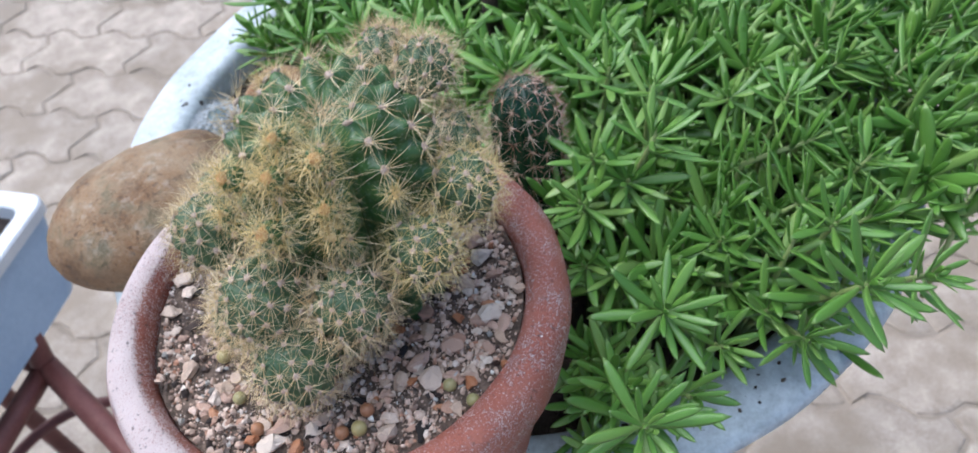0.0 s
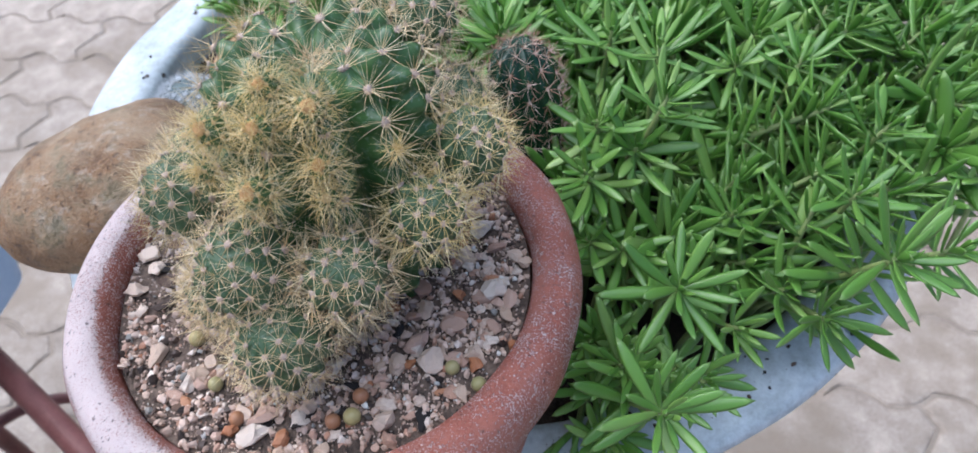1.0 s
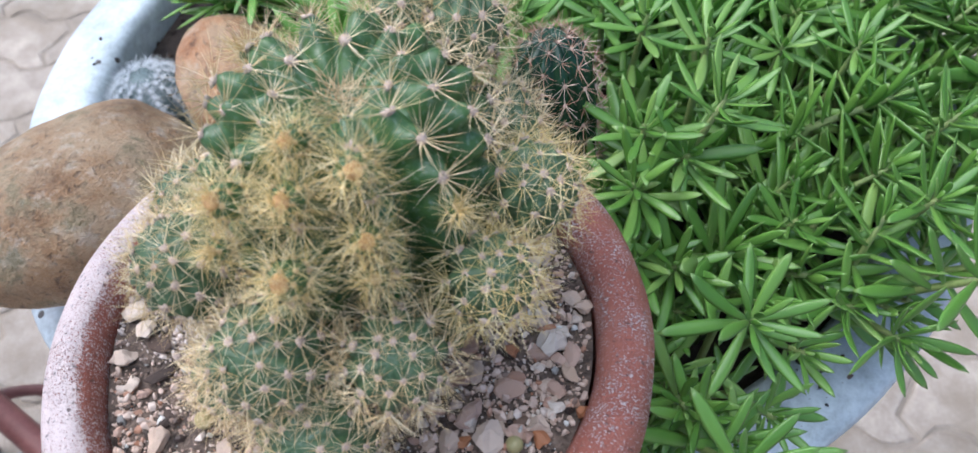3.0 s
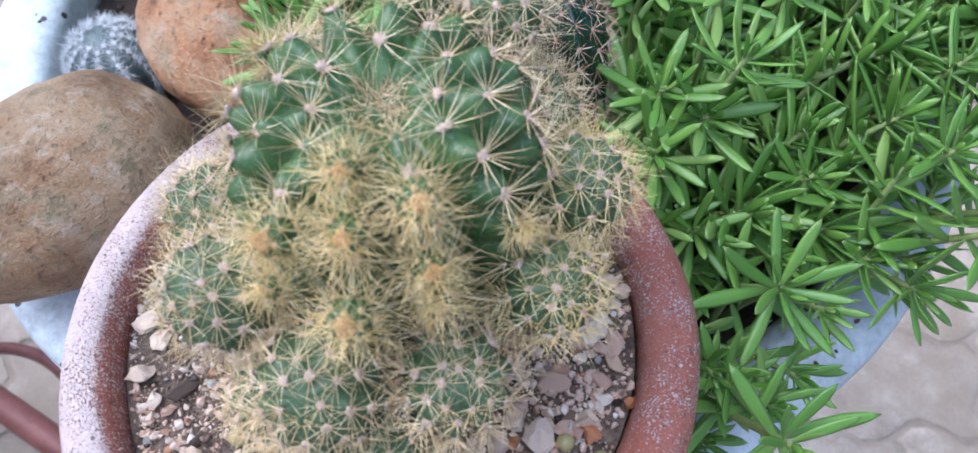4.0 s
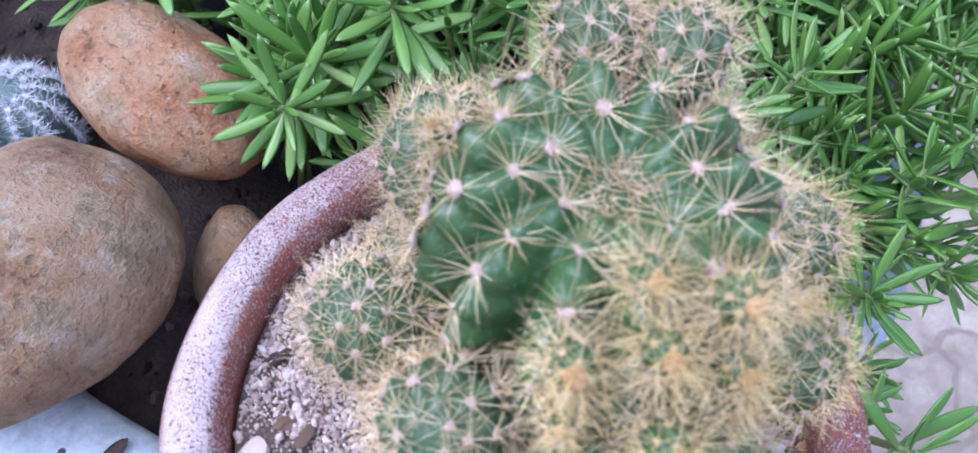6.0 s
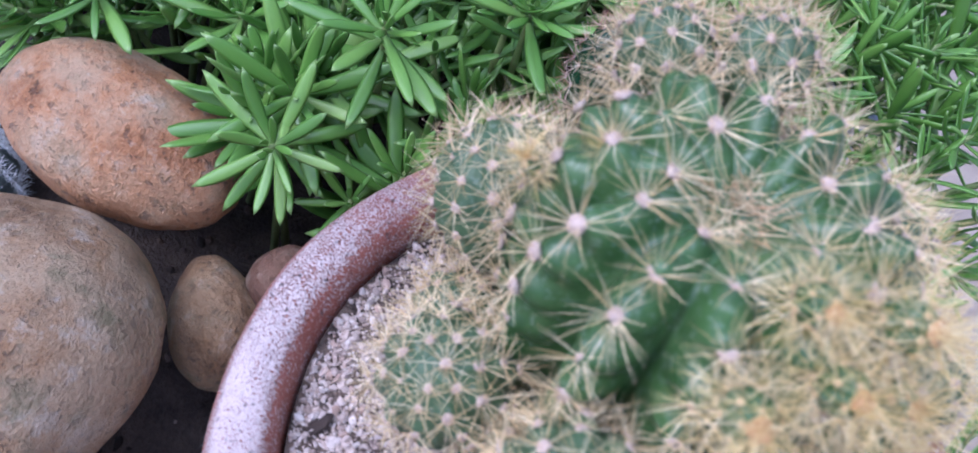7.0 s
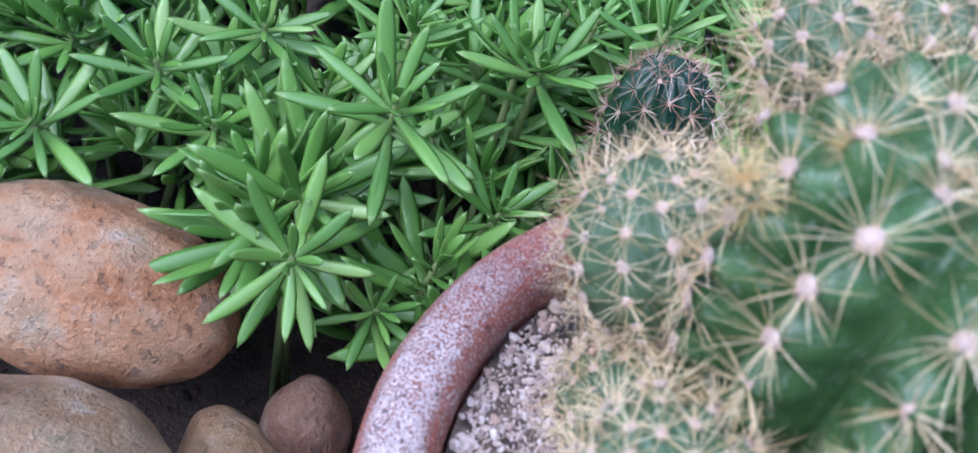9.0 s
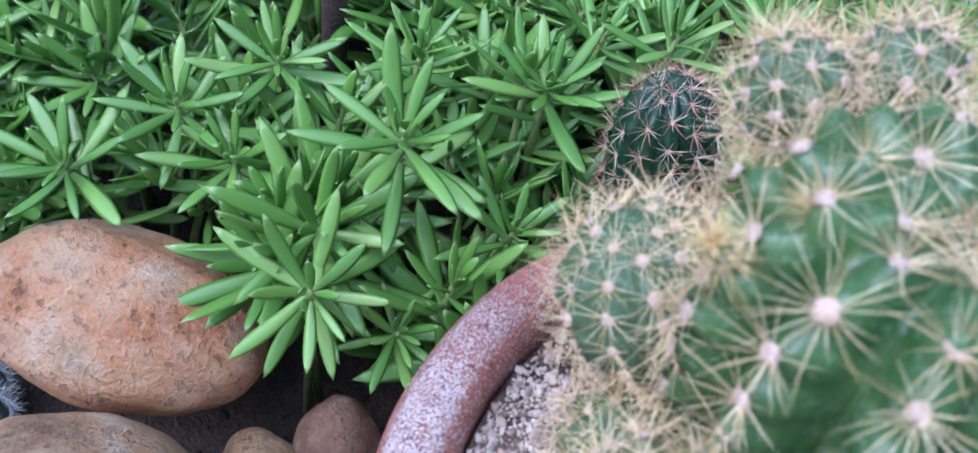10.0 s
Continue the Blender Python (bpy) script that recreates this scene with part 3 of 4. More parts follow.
v, f = lathe(inwall, 72, 0.006, 30)
place("inside_wall", mesh_from("inside_wall", v, [tuple(reversed(q)) for q in f], MAT_CLAY), pot)


# potting mix
GRAVEL = 0.7490
def bed_height(x, y):
    return GRAVEL + 0.0016 * noise.noise(Vector((x, y, 0.7)) * 55) + 0.0008 * noise.noise(Vector((x, y, 5.7)) * 160) + 0.002 * max(0.0, 1 - math.hypot(x, y) / 0.06)


v, f = [], []
rings, seg = 20, 64
for j in range(rings + 1):
    r = 0.0608 * j / rings
    for i in range(seg):
        a = 2 * math.pi * i / seg
        x, y = r * math.cos(a), r * math.sin(a)
        v.append((x, y, bed_height(x, y)))
for j in range(rings):
    for i in range(seg):
        a, b = j * seg + i, j * seg + (i + 1) % seg
        f.append((a, b, b + seg, a + seg))
tagged(place("potting_mix", mesh_from("potting_mix", v, f, MAT_POTMIX)), "dark potting mix under the grit in the clay pot", "soil", kind="stuff")

NAMED = [
        ("white", 0.050, -0.008, 0.0042, 30, 1.3), ("orange", 0.040, -0.009, 0.0024, 0, 1.2), ("white", 0.023, -0.031, 0.0030, 70, 1.4),
        ("pink", 0.029, -0.024, 0.0030, 40, 1.6), ("white", 0.032, -0.031, 0.0038, 100, 1.45), ("pink", 0.044, 0.022, 0.0034, 0, 1.1),
        ("white", 0.047, 0.015, 0.0038, 40, 1.2), ("white", 0.021, -0.047, 0.0034, 60, 1.2), ("pink", -0.012, -0.044, 0.0036, 20, 1.3),
        ("white", -0.014, -0.049, 0.0036, 35, 1.5), ("orange", -0.021, -0.047, 0.0025, 0, 1.1), ("orange", -0.006, -0.050, 0.0029, 15, 1.1),
        ("white", -0.057, 0.001, 0.0031, 0, 1.2), ("white", -0.054, -0.006, 0.0024, 0, 1.1), ("orange", 0.055, -0.027, 0.0020, 0, 1.1),
        ("white", 0.044, -0.029, 0.0029, 0, 1.4), ("white", 0.055, -0.012, 0.0024, 0, 1.1), ("white", -0.045, -0.022, 0.0032, 60, 1.5),
        ("pink", -0.051, -0.009, 0.0020, 0, 1.2), ("white", -0.055, 0.014, 0.0036, 20, 1.2), ("pink", 0.030, -0.007, 0.0029, 100, 1.2),
        ("white", 0.030, -0.014, 0.0026, 80, 1.4), ("white", 0.059, 0.000, 0.0026, 0, 1.1), ("white", -0.052, 0.008, 0.0030, 70, 1.3)]
BALLS = [(0.038, -0.033, 0.0021, 0), (0.045, -0.038, 0.0021, 0), (0.012, -0.046, 0.0024, 0), (0.007, -0.047, 0.0021, 1), (-0.026, -0.034, 0.0021, 0), (-0.034, -0.019, 0.0023, 0), (0.014, -0.0405, 0.0022, 1), (-0.019, -0.044, 0.0021, 1)]
GRITS = [lump(70 + i, 1, 0.30, 1.4, 0.8) for i in range(10)]
rnd = random.Random(9)
spots, pale = [], []
while len(spots) + len(pale) < 17000:
    a, r = rnd.uniform(0, 6.283), 0.0602 * math.sqrt(rnd.random())
    x, y = r * math.cos(a), r * math.sin(a)
    bare = noise.noise(Vector((x, y, 9.1)) * 42)
    if bare > 0.16 and rnd.random() < 0.6:
        continue
    if any((x - q[1]) ** 2 + (y - q[2]) ** 2 < (q[3] * 1.05) ** 2 for q in NAMED) or any((x - q[0]) ** 2 + (y - q[1]) ** 2 < (q[2] * 1.1) ** 2 for q in BALLS):
        continue
    s = rnd.choice((0.0004, 0.0005, 0.0006, 0.0007, 0.0009, 0.0011, 0.0014, 0.0019))
    if x < -0.005 and y > 0.0:
        s = min(s, 0.0016)
        pale.append((x, y, bed_height(x, y) + s * 0.35, s))
        for k in range(4):
            g = rnd.uniform(0.0003, 0.0007)
            px, py = x + rnd.uniform(-0.002, 0.002), y + rnd.uniform(-0.002, 0.002)
            if math.hypot(px, py) < 0.0602:
                pale.append((px, py, bed_height(px, py) + g * 0.5, g))
    elif rnd.random() < 0.9:
        spots.append((x, y, bed_height(x, y) + s * 0.35, s))
        g = rnd.uniform(0.0003, 0.0006)
        spots.append((x * 0.97, y * 0.97, bed_height(x * 0.97, y * 0.97) + g * 0.5, g))
scatter("fine_grit", spots, GRITS, MAT_GRIT, "fine mixed grit of pale, pink and dark grains", "grit")
scatter("pale_grit", pale, GRITS, MAT_GRIT_PALE, "fine pale grit at the back of the clay pot", "grit")

PEBBLES = {}
def pebble(kind, x, y, size, yaw=0.0, longer=1.25, mat=None):
    """A loose pebble half sunk in the mix."""
    v, f = lump(100 + 13 * (len(PEBBLES) % 23) + len(kind), 2, 0.42, 1.7, 1.0)
    me = mesh_from("pebble", [(p.x * longer, p.y, p.z * 0.72) for p in v], f, mat, smooth=False)
    PEBBLES[len(PEBBLES)] = me
    words = {"white": "pale quartz pebble lying on the potting mix", "pink": "pinkish angular pebble lying on the potting mix", "orange": "orange brown pebble lying on the potting mix"}[kind]
    m = pose(x, y, bed_height(x, y) + size * 0.48, 0, 0, yaw) @ Matrix.Diagonal((size, size, size, 1))
    return tagged(place("pebble", me, None, m), words, "pebble", "pebbles in the clay pot")


KINDS = {"white": MAT_PEB_WHITE, "pink": MAT_PEB_PINK, "orange": MAT_PEB_ORANGE}
for kind, x, y, s, yaw, lo in NAMED:
    pebble(kind, x, y, s, yaw, lo, KINDS[kind])
rnd = random.Random(31)
for i in range(210):
    a, r = rnd.uniform(-2.4, 1.0), 0.058 * math.sqrt(rnd.uniform(0.12, 1))
    kind = rnd.choice(("white", "white", "white", "white", "pink", "pink", "pink", "orange"))
    pebble(kind, r * math.cos(a), r * math.sin(a), 0.0010 + 0.0019 * rnd.random() ** 2, rnd.uniform(0, 360), rnd.uniform(1.0, 1.6), KINDS[kind])

v, f = lump(77, 3, 0.03, 1.0)
PELLET = {False: mesh_from("pellet", v, f, MAT_PELLET), True: mesh_from("pellet", v, f, MAT_PELLET_BROWN)}
for x, y, s, brown in BALLS:
    tagged(place("fertilizer_pellet", PELLET[bool(brown)], None, pose(x, y, bed_height(x, y) + s * 0.85) @ Matrix.Diagonal((s, s, s, 1))),
           "round reddish brown fertilizer pellet on the grit" if brown else "round yellowish fertilizer pellet on the grit", "pellet", "fertilizer pellets")
rnd = random.Random(77)
for i in range(34):
    a, r = rnd.uniform(0, 6.283), 0.056 * math.sqrt(rnd.uniform(0.2, 1))
    x, y = r * math.cos(a), r * math.sin(a)
    v, f = lump(200 + i, 2, 0.4, 1.6, 0.5)
    s = rnd.uniform(0.0016, 0.0034)
    me = mesh_from("bark_chip", [(p.x * 1.5, p.y * 0.75, p.z * 0.28) for p in v], f, MAT_BARK, smooth=False)
    tagged(place("bark_chip", me, None, pose(x, y, bed_height(x, y) + 0.0008, rnd.uniform(-25, 25), rnd.uniform(-25, 25), rnd.uniform(0, 360)) @ Matrix.Diagonal((s, s, s, 1))),
           "thin dark chip of bark among the grit", "bark chip", "bark chips in the pot")


# ---- cacti ----
def areole_mesh(seed, wool, wool_mat, length, count, width):
    """One areole: a tuft of wool, and the needles of its star (places only); z points away from the skin."""
    rnd = random.Random(seed)
    tv, tf = lump(seed % 50, 2, 0.55, 2.6)
    tuft = mesh_from("areole", [Vector((p.x, p.y, p.z * 0.5 + 0.15)) * wool for p in tv], tf, wool_mat)
    star = []
    for k in range(count):
        a = 2 * math.pi * (k + rnd.uniform(-0.4, 0.4)) / count
        out = rnd.uniform(0.22, 0.75) if k % 4 else rnd.uniform(0.8, 1.6)
        d = Vector((math.cos(a), math.sin(a), out)).normalized()
        star.append((d * wool * 0.4, d, length * rnd.uniform(0.55, 1.15), width * rnd.uniform(0.8, 1.2)))
    return tuft, star


AREOLES = {}
def areole_set(*key):
    if key not in AREOLES:
        AREOLES[key] = [areole_mesh(1000 + 17 * len(AREOLES) + i, key[0], MATS[key[1]], *key[2:]) for i in range(7)]
    return AREOLES[key]


MATS = {m.name: m for m in bpy.data.materials}


def spine_mesh(name, roots, dirs, lengths, widths, mat):
    """Thin three-sided needles."""
    P, D, L, W = np.array(roots), np.array(dirs), np.array(lengths)[:, None], np.array(widths)[:, None]
    D = D / np.linalg.norm(D, axis=1, keepdims=True)
    ref = np.where(np.abs(D[:, 2:3]) < 0.9, np.array([[0, 0, 1.0]]), np.array([[1.0, 0, 0]]))
    U = np.cross(D, ref)
    U /= np.linalg.norm(U, axis=1, keepdims=True)
    Wv = np.cross(D, U)
    rows = []
    for a in (0, 2.094, 4.189):
        rows.append(P + (U * math.cos(a) + Wv * math.sin(a)) * W)
    mid = P + D * L * 0.55 + U * L * 0.03
    for a in (0, 2.094, 4.189):
        rows.append(mid + (U * math.cos(a) + Wv * math.sin(a)) * W * 0.7)
    rows.append(P + D * L)
    V = np.stack(rows, 1).reshape(-1, 3)
    F = []
    for i in range(len(P)):
        o = i * 7
        for k in range(3):
            n = (k + 1) % 3
            F.append((o + k, o + n, o + 3 + n, o + 3 + k))
            F.append((o + 3 + k, o + 3 + n, o + 6))
    return mesh_from(name, V, F, mat, smooth=False)


def profile_at(prof, u):
    """Smooth point on a row of (radius, height) pairs."""
    n = len(prof) - 1
    t = min(max(u * n, 0), n - 1e-6)
    i = int(t)
    k = t - i
    p = [Vector((*prof[min(max(j, 0), n)], 0)) for j in (i - 1, i, i + 1, i + 2)]
    return 0.5 * ((2 * p[1]) + (p[2] - p[0]) * k + (2 * p[0] - 5 * p[1] + 4 * p[2] - p[3]) * k * k + (3 * p[1] - p[0] - 3 * p[2] + p[3]) * k ** 3)


def build_cactus_body(seed, prof, ribs, depth, gap, start, m, parent, name, skin, spine_mat, wool_mat, wool, spine_len, spine_n, spine_w, bump=0.05, swirl=0.0, keep=None, tip_wool=None, rings=40, label="", power=0.82, late=(0.0, 1.0)):
    """A ribbed body of turning, with wool and needles on the crests. prof runs from the crown down; late: by how many half gaps a rib's first areole lies further out."""
    rnd = random.Random(seed)
    seg = ribs * 8
    steps = [profile_at(prof, j / rings) for j in range(rings + 1)]
    arc = [0.0]
    for j in range(rings):
        arc.append(arc[-1] + (steps[j + 1] - steps[j]).length)
    v, f = [], []
    for j, p in enumerate(steps):
        t = (steps[min(j + 1, rings)] - steps[max(j - 1, 0)]).normalized()
        nr, nz = max(-t.y, 0.0), t.x
        for i in range(seg):
            a = 2 * math.pi * i / seg
            c = abs(math.cos(ribs * a / 2))
            ph = ((arc[j] - start) / gap - 0.5 * late[round(ribs * a / (2 * math.pi)) % ribs % len(late)]) * 2 * math.pi
            fade = min(1.0, p.x / (prof[-1][0] * 0.5 + 1e-6))
            k = 1 - depth * (1 - c ** power) * fade + bump * math.cos(ph) * c ** 2 * fade
            k *= 1 + 0.03 * noise.noise(Vector((math.cos(a), math.sin(a), p.y * 40 + seed)))
            b = a + swirl * arc[j]
            off = p.x * (k - 1)
            r = p.x + off * nr
            v.append((r * math.cos(b), r * math.sin(b), p.y + off * nz))
    for j in range(rings):
        for i in range(seg):
            a, b = j * seg + i, j * seg + (i + 1) % seg
            f.append((a, a + seg, b + seg, b))
    f.append(tuple(range(seg)))
    body = place(name, mesh_from(name, v, f, skin), parent, m, label)
    roots, dirs, lens, wid = [], [], [], []
    stars = areole_set(wool, wool_mat.name, spine_len, spine_n, spine_w)
    total, s = arc[-1], start
    while s < total:
        young = min(1.0, 0.8 + 0.2 * s / (gap * 2.0))
        for i in range(ribs):
            si = min(s + gap / 2 * late[i % len(late)], total - 1e-5)
            ji = max(n for n in range(len(arc) - 1) if arc[n] <= si)
            p, q = steps[ji], steps[ji + 1]
            t = (q - p).normalized()
            at = p.lerp(q, (si - arc[ji]) / max(arc[ji + 1] - arc[ji], 1e-6))
            a = 2 * math.pi * i / ribs + swirl * si
            e = Vector((math.cos(a), math.sin(a), 0))
            nrm = (e * (-t.y) + Vector((0, 0, t.x))).normalized()
            along = (e * t.x + Vector((0, 0, t.y))).normalized()
            cross = nrm.cross(along)
            pos = e * at.x * (1 + bump * 0.6) + Vector((0, 0, at.y)) + Vector((rnd.gauss(0, 1), rnd.gauss(0, 1), rnd.gauss(0, 1))) * gap * 0.05
            if keep and not keep(m @ pos if m else pos):
                continue
            size = young * rnd.uniform(0.82, 1.15)
            spin = rnd.uniform(0, 6.283)
            x_ax = cross * math.cos(spin) + along * math.sin(spin)
            star = Matrix((x_ax, nrm.cross(x_ax), nrm)).transposed().to_4x4()
            tuft, needles = rnd.choice(stars)
            place("areole", tuft, body, Matrix.Translation(pos) @ star @ Matrix.Scale(size, 4))
            turn = star.to_3x3()
            for root, d, ln, w in needles:
                roots.append(pos + turn @ root * size)
                dirs.append(turn @ d)
                lens.append(ln * size)
                wid.append(w)
        s += gap
    if tip_wool:
        mat_t, size_t = tip_wool
        tv, tf = lump(seed + 5, 3, 0.3, 2.2)
        place("crown_wool", mesh_from("crown_wool", [(p.x * size_t, p.y * size_t, prof[0][1] + p.z * size_t * 0.6) for p in tv], tf, mat_t), body)
        for k in range(46):
            roots.append(Vector((rnd.gauss(0, 0.5) * size_t, rnd.gauss(0, 0.5) * size_t, prof[0][1])))
            dirs.append(Vector((rnd.gauss(0, 0.9), rnd.gauss(0, 0.9), 1)))
            lens.append(spine_len * rnd.uniform(0.5, 1.0))
            wid.append(spine_w)
    tagged(place("spine_cover", spine_mesh("spine_cover", roots, dirs, lens, wid, spine_mat), body), kind="stuff")
    return body


cactus = tagged(new("clustering_cactus"), "clump-forming ribbed green cactus with many spiny offsets in the pot", "cactus")
cactus.location = (0.0105, 0.0160, GRAVEL)
H = 0.0752
def stem_areole(p):
    return not (p.z < 0.054 and -2.5 < math.atan2(p.y, p.x) < -0.45)


main_prof = [(0.0008, H - 0.0080), (0.0042, H - 0.0068), (0.0080, H - 0.0036), (0.0120, H - 0.0010), (0.0166, H), (0.0212, H - 0.0016), (0.0250, H - 0.0056), (0.0280, H - 0.0120), (0.0297, H - 0.022), (0.0300, H - 0.034), (0.0290, H - 0.048), (0.0268, H - 0.062), (0.0240, -0.004)]
STEM_TILT = Matrix.Translation((0.0, -0.0066, 0.0004)) @ Matrix.Rotation(radians(-5), 4, "X")
LATE = (0.5, 1.2, 0.0, 1.0, 0.0, 1.0, 0.0, 1.0, 1.3, 0.0, 0.9, 0.0)
build_cactus_body(1, main_prof, 12, 0.36, 0.0086, 0.0126, STEM_TILT @ Matrix.Rotation(radians(14), 4, "Z"), cactus, "stem", MAT_BODY, MAT_SPINE, MAT_WOOL, 0.00132, 0.0106, 22, 0.000080, 0.065, 0.0, keep=stem_areole, rings=72, label="dark green ribbed main stem with pink woolly areoles", power=0.85, late=LATE)
rnd = random.Random(4)
crown_roots = [STEM_TILT @ Vector((rnd.gauss(0, 0.0042), rnd.gauss(0, 0.0042), H - 0.0062 + rnd.uniform(-0.0008, 0.0016))) for _ in range(280)]
tagged(place("crown_tuft", spine_mesh("crown_tuft", crown_roots, [Vector((p.x * 150, p.y * 150, rnd.uniform(0.1, 0.6))) + Vector((rnd.gauss(0, 0.7), rnd.gauss(0, 0.7), 0)) for p in crown_roots], [rnd.uniform(0.0025, 0.0065) for _ in crown_roots], [0.000085] * 280, MAT_SPINE_CROWN), cactus, label="straw tangle of young spines in the crown"), kind="stuff")

def ball_profile(r, tall=1.15):
    out = []
    for j in range(11):
        a = math.pi * 0.86 * j / 10
        out.append((max(0.0004, r * math.sin(a) ** 0.9), r * tall * math.cos(a)))
    return out


AXIS = Vector((0.0105, 0.016, 0.785))
def offset(seed, x, y, z, r, gold=0, tall=1.1, lean=0.55, ribs=10):
    """A pup on the side of the main stem; gold ones are dense yellow buds."""
    c = Vector((x, y, z)) - cactus.location
    away = Vector((x, y, z)) - AXIS
    d = Vector((away.x, away.y, 0)).normalized() * lean + Vector((0, 0, 1))
    m = Matrix.Translation(c) @ d.to_track_quat("Z", "Y").to_matrix().to_4x4()
    def outside(p):
        return math.hypot(p.x, p.y) > 0.0275 or p.z > H - 0.010
    def outside_gold(p):
        return math.hypot(p.x, p.y) > 0.0235 or p.z > H - 0.005
    if gold:
        build_cactus_body(seed, ball_profile(r, tall), 8, 0.16, max(0.0033, r * 0.75), r * 0.5, m, cactus, "golden_offset", MAT_GOLDPUP, MAT_SPINE_GOLD, MAT_WOOL_TAN, 0.00060, round(0.0098 * min(1.0, 0.35 + r / 0.0045), 4), 10, 0.000062, 0.03, 0.0, outside_gold, (MAT_WOOL_GOLD if gold > 1 else MAT_WOOL_TAN, r * 0.46), rings=18, label="small bud thick with golden yellow spines and an orange tip")
    else:
        build_cactus_body(seed, ball_profile(r, tall), ribs, 0.15, 0.0050, r * 0.3, m, cactus, "offset", MAT_PUP, MAT_SPINE_GOLD if x > 0.03 and y < 0.02 else MAT_SPINE, MAT_WOOL, 0.00100, 0.0086, 15, 0.000078, 0.085, 0.0, outside, None, rings=22, label="round green offset covered in straw-coloured spines")


for i, a in enumerate([
        (-0.0020, -0.0345, 0.7725, 0.0122), (0.0162, -0.0264, 0.7870, 0.0104), (-0.0080, -0.0232, 0.7880, 0.0122), (0.0368, -0.0140, 0.7935, 0.0090),
        (0.0472, 0.0065, 0.7940, 0.0100), (0.0410, 0.0285, 0.7885, 0.0110), (-0.0238, -0.0047, 0.7960, 0.0106), (0.0240, 0.0490, 0.8105, 0.0080),
        (0.0375, 0.0395, 0.8120, 0.0085), (-0.0030, 0.0455, 0.7855, 0.0135), (-0.0275, 0.0208, 0.7815, 0.0112), (-0.0190, 0.0060, 0.7720, 0.0110),
        (0.0080, -0.0190, 0.7680, 0.0110), (-0.0190, -0.0180, 0.7720, 0.0100), (-0.0140, 0.0330, 0.7650, 0.0110)]):
    offset(20 + i, *a)
for i, a in enumerate([
        (0.0047, -0.0022, 0.8275, 0.0030, 2), (0.0152, -0.0090, 0.8258, 0.0036, 2), (-0.0083, -0.0090, 0.8212, 0.0036, 2), (0.0035, -0.0118, 0.8232, 0.0033, 2),
        (0.0014, -0.0222, 0.8140, 0.0038, 2), (0.0155, -0.0158, 0.8145, 0.0032, 2), (0.0315, -0.0095, 0.8110, 0.0014, 1),
        (-0.0100, 0.0365, 0.8125, 0.0018, 2), (0.0158, -0.0192, 0.8072, 0.0026, 1), (-0.0112, -0.0142, 0.8140, 0.0020, 1), (-0.0020, 0.0306, 0.8185, 0.0014, 1)]):
    offset(50 + i, *a[:4], gold=a[4], lean=0.9)

# dark column among the sedum
column = tagged(new("column_cactus"), "short dark green column cactus with rust-coloured spines among the sedum", "cactus")
column.location = (0.0632, 0.0670, SOIL)
column.rotation_euler = (radians(-10), 0, 0)
HC = 0.1230
col_prof = [(r * 0.93, h) for r, h in [(0.0005, HC - 0.001), (0.0045, HC), (0.0088, HC - 0.0025), (0.0125, HC - 0.0075), (0.0146, HC - 0.016), (0.0152, HC - 0.028), (0.0150, HC - 0.045), (0.0140, HC - 0.07), (0.0125, 0.0)]]
build_cactus_body(90, col_prof, 13, 0.16, 0.0066, 0.0042, Matrix.Identity(4), column, "stem", MAT_DARK, MAT_SPINE_RUST, MAT_WOOL, 0.00062, 0.0064, 11, 0.00010, 0.025, 0.0, rings=50)

# small grey-white cacti in the soil
def grey_cactus(seed, x, y, r):
    g = tagged(new("grey_cactus"), "small round cactus veiled in grey-white spines, in dark soil", "cactus")
    g.location = (x, y, SOIL)
    build_cactus_body(seed, [(p, z + r * 0.8) for p, z in ball_profile(r, 1.0)], 12, 0.10, 0.0031, r * 0.3, Matrix.Identity(4), g, "stem", MAT_GREY, MAT_SPINE_WHITE, MAT_SPINE_WHITE, 0.0010, 0.0052, 18, 0.00013, 0.04, 0.0, rings=20)


grey_cactus(95, -0.1080, 0.1830, 0.0190)
grey_cactus(96, -0.0570, 0.0560, 0.0110)


# ---- sedum ----
LEAVES = [leaf_mesh(b, w, y) for b, w, y in ((0.08, 0.080, 0.04), (-0.05, 0.088, -0.05), (-0.12, 0.076, 0.0), (0.16, 0.082, -0.09), (0.04, 0.092, 0.08), (0.24, 0.078, 0.03), (0.12, 0.074, -0.03))]


def in_pot(p):
    wall = 0.0775 if p.z > 0.732 else 0.0715 - (0.732 - p.z) * 0.19
    return math.hypot(p.x, p.y) < wall and p.z < 0.762


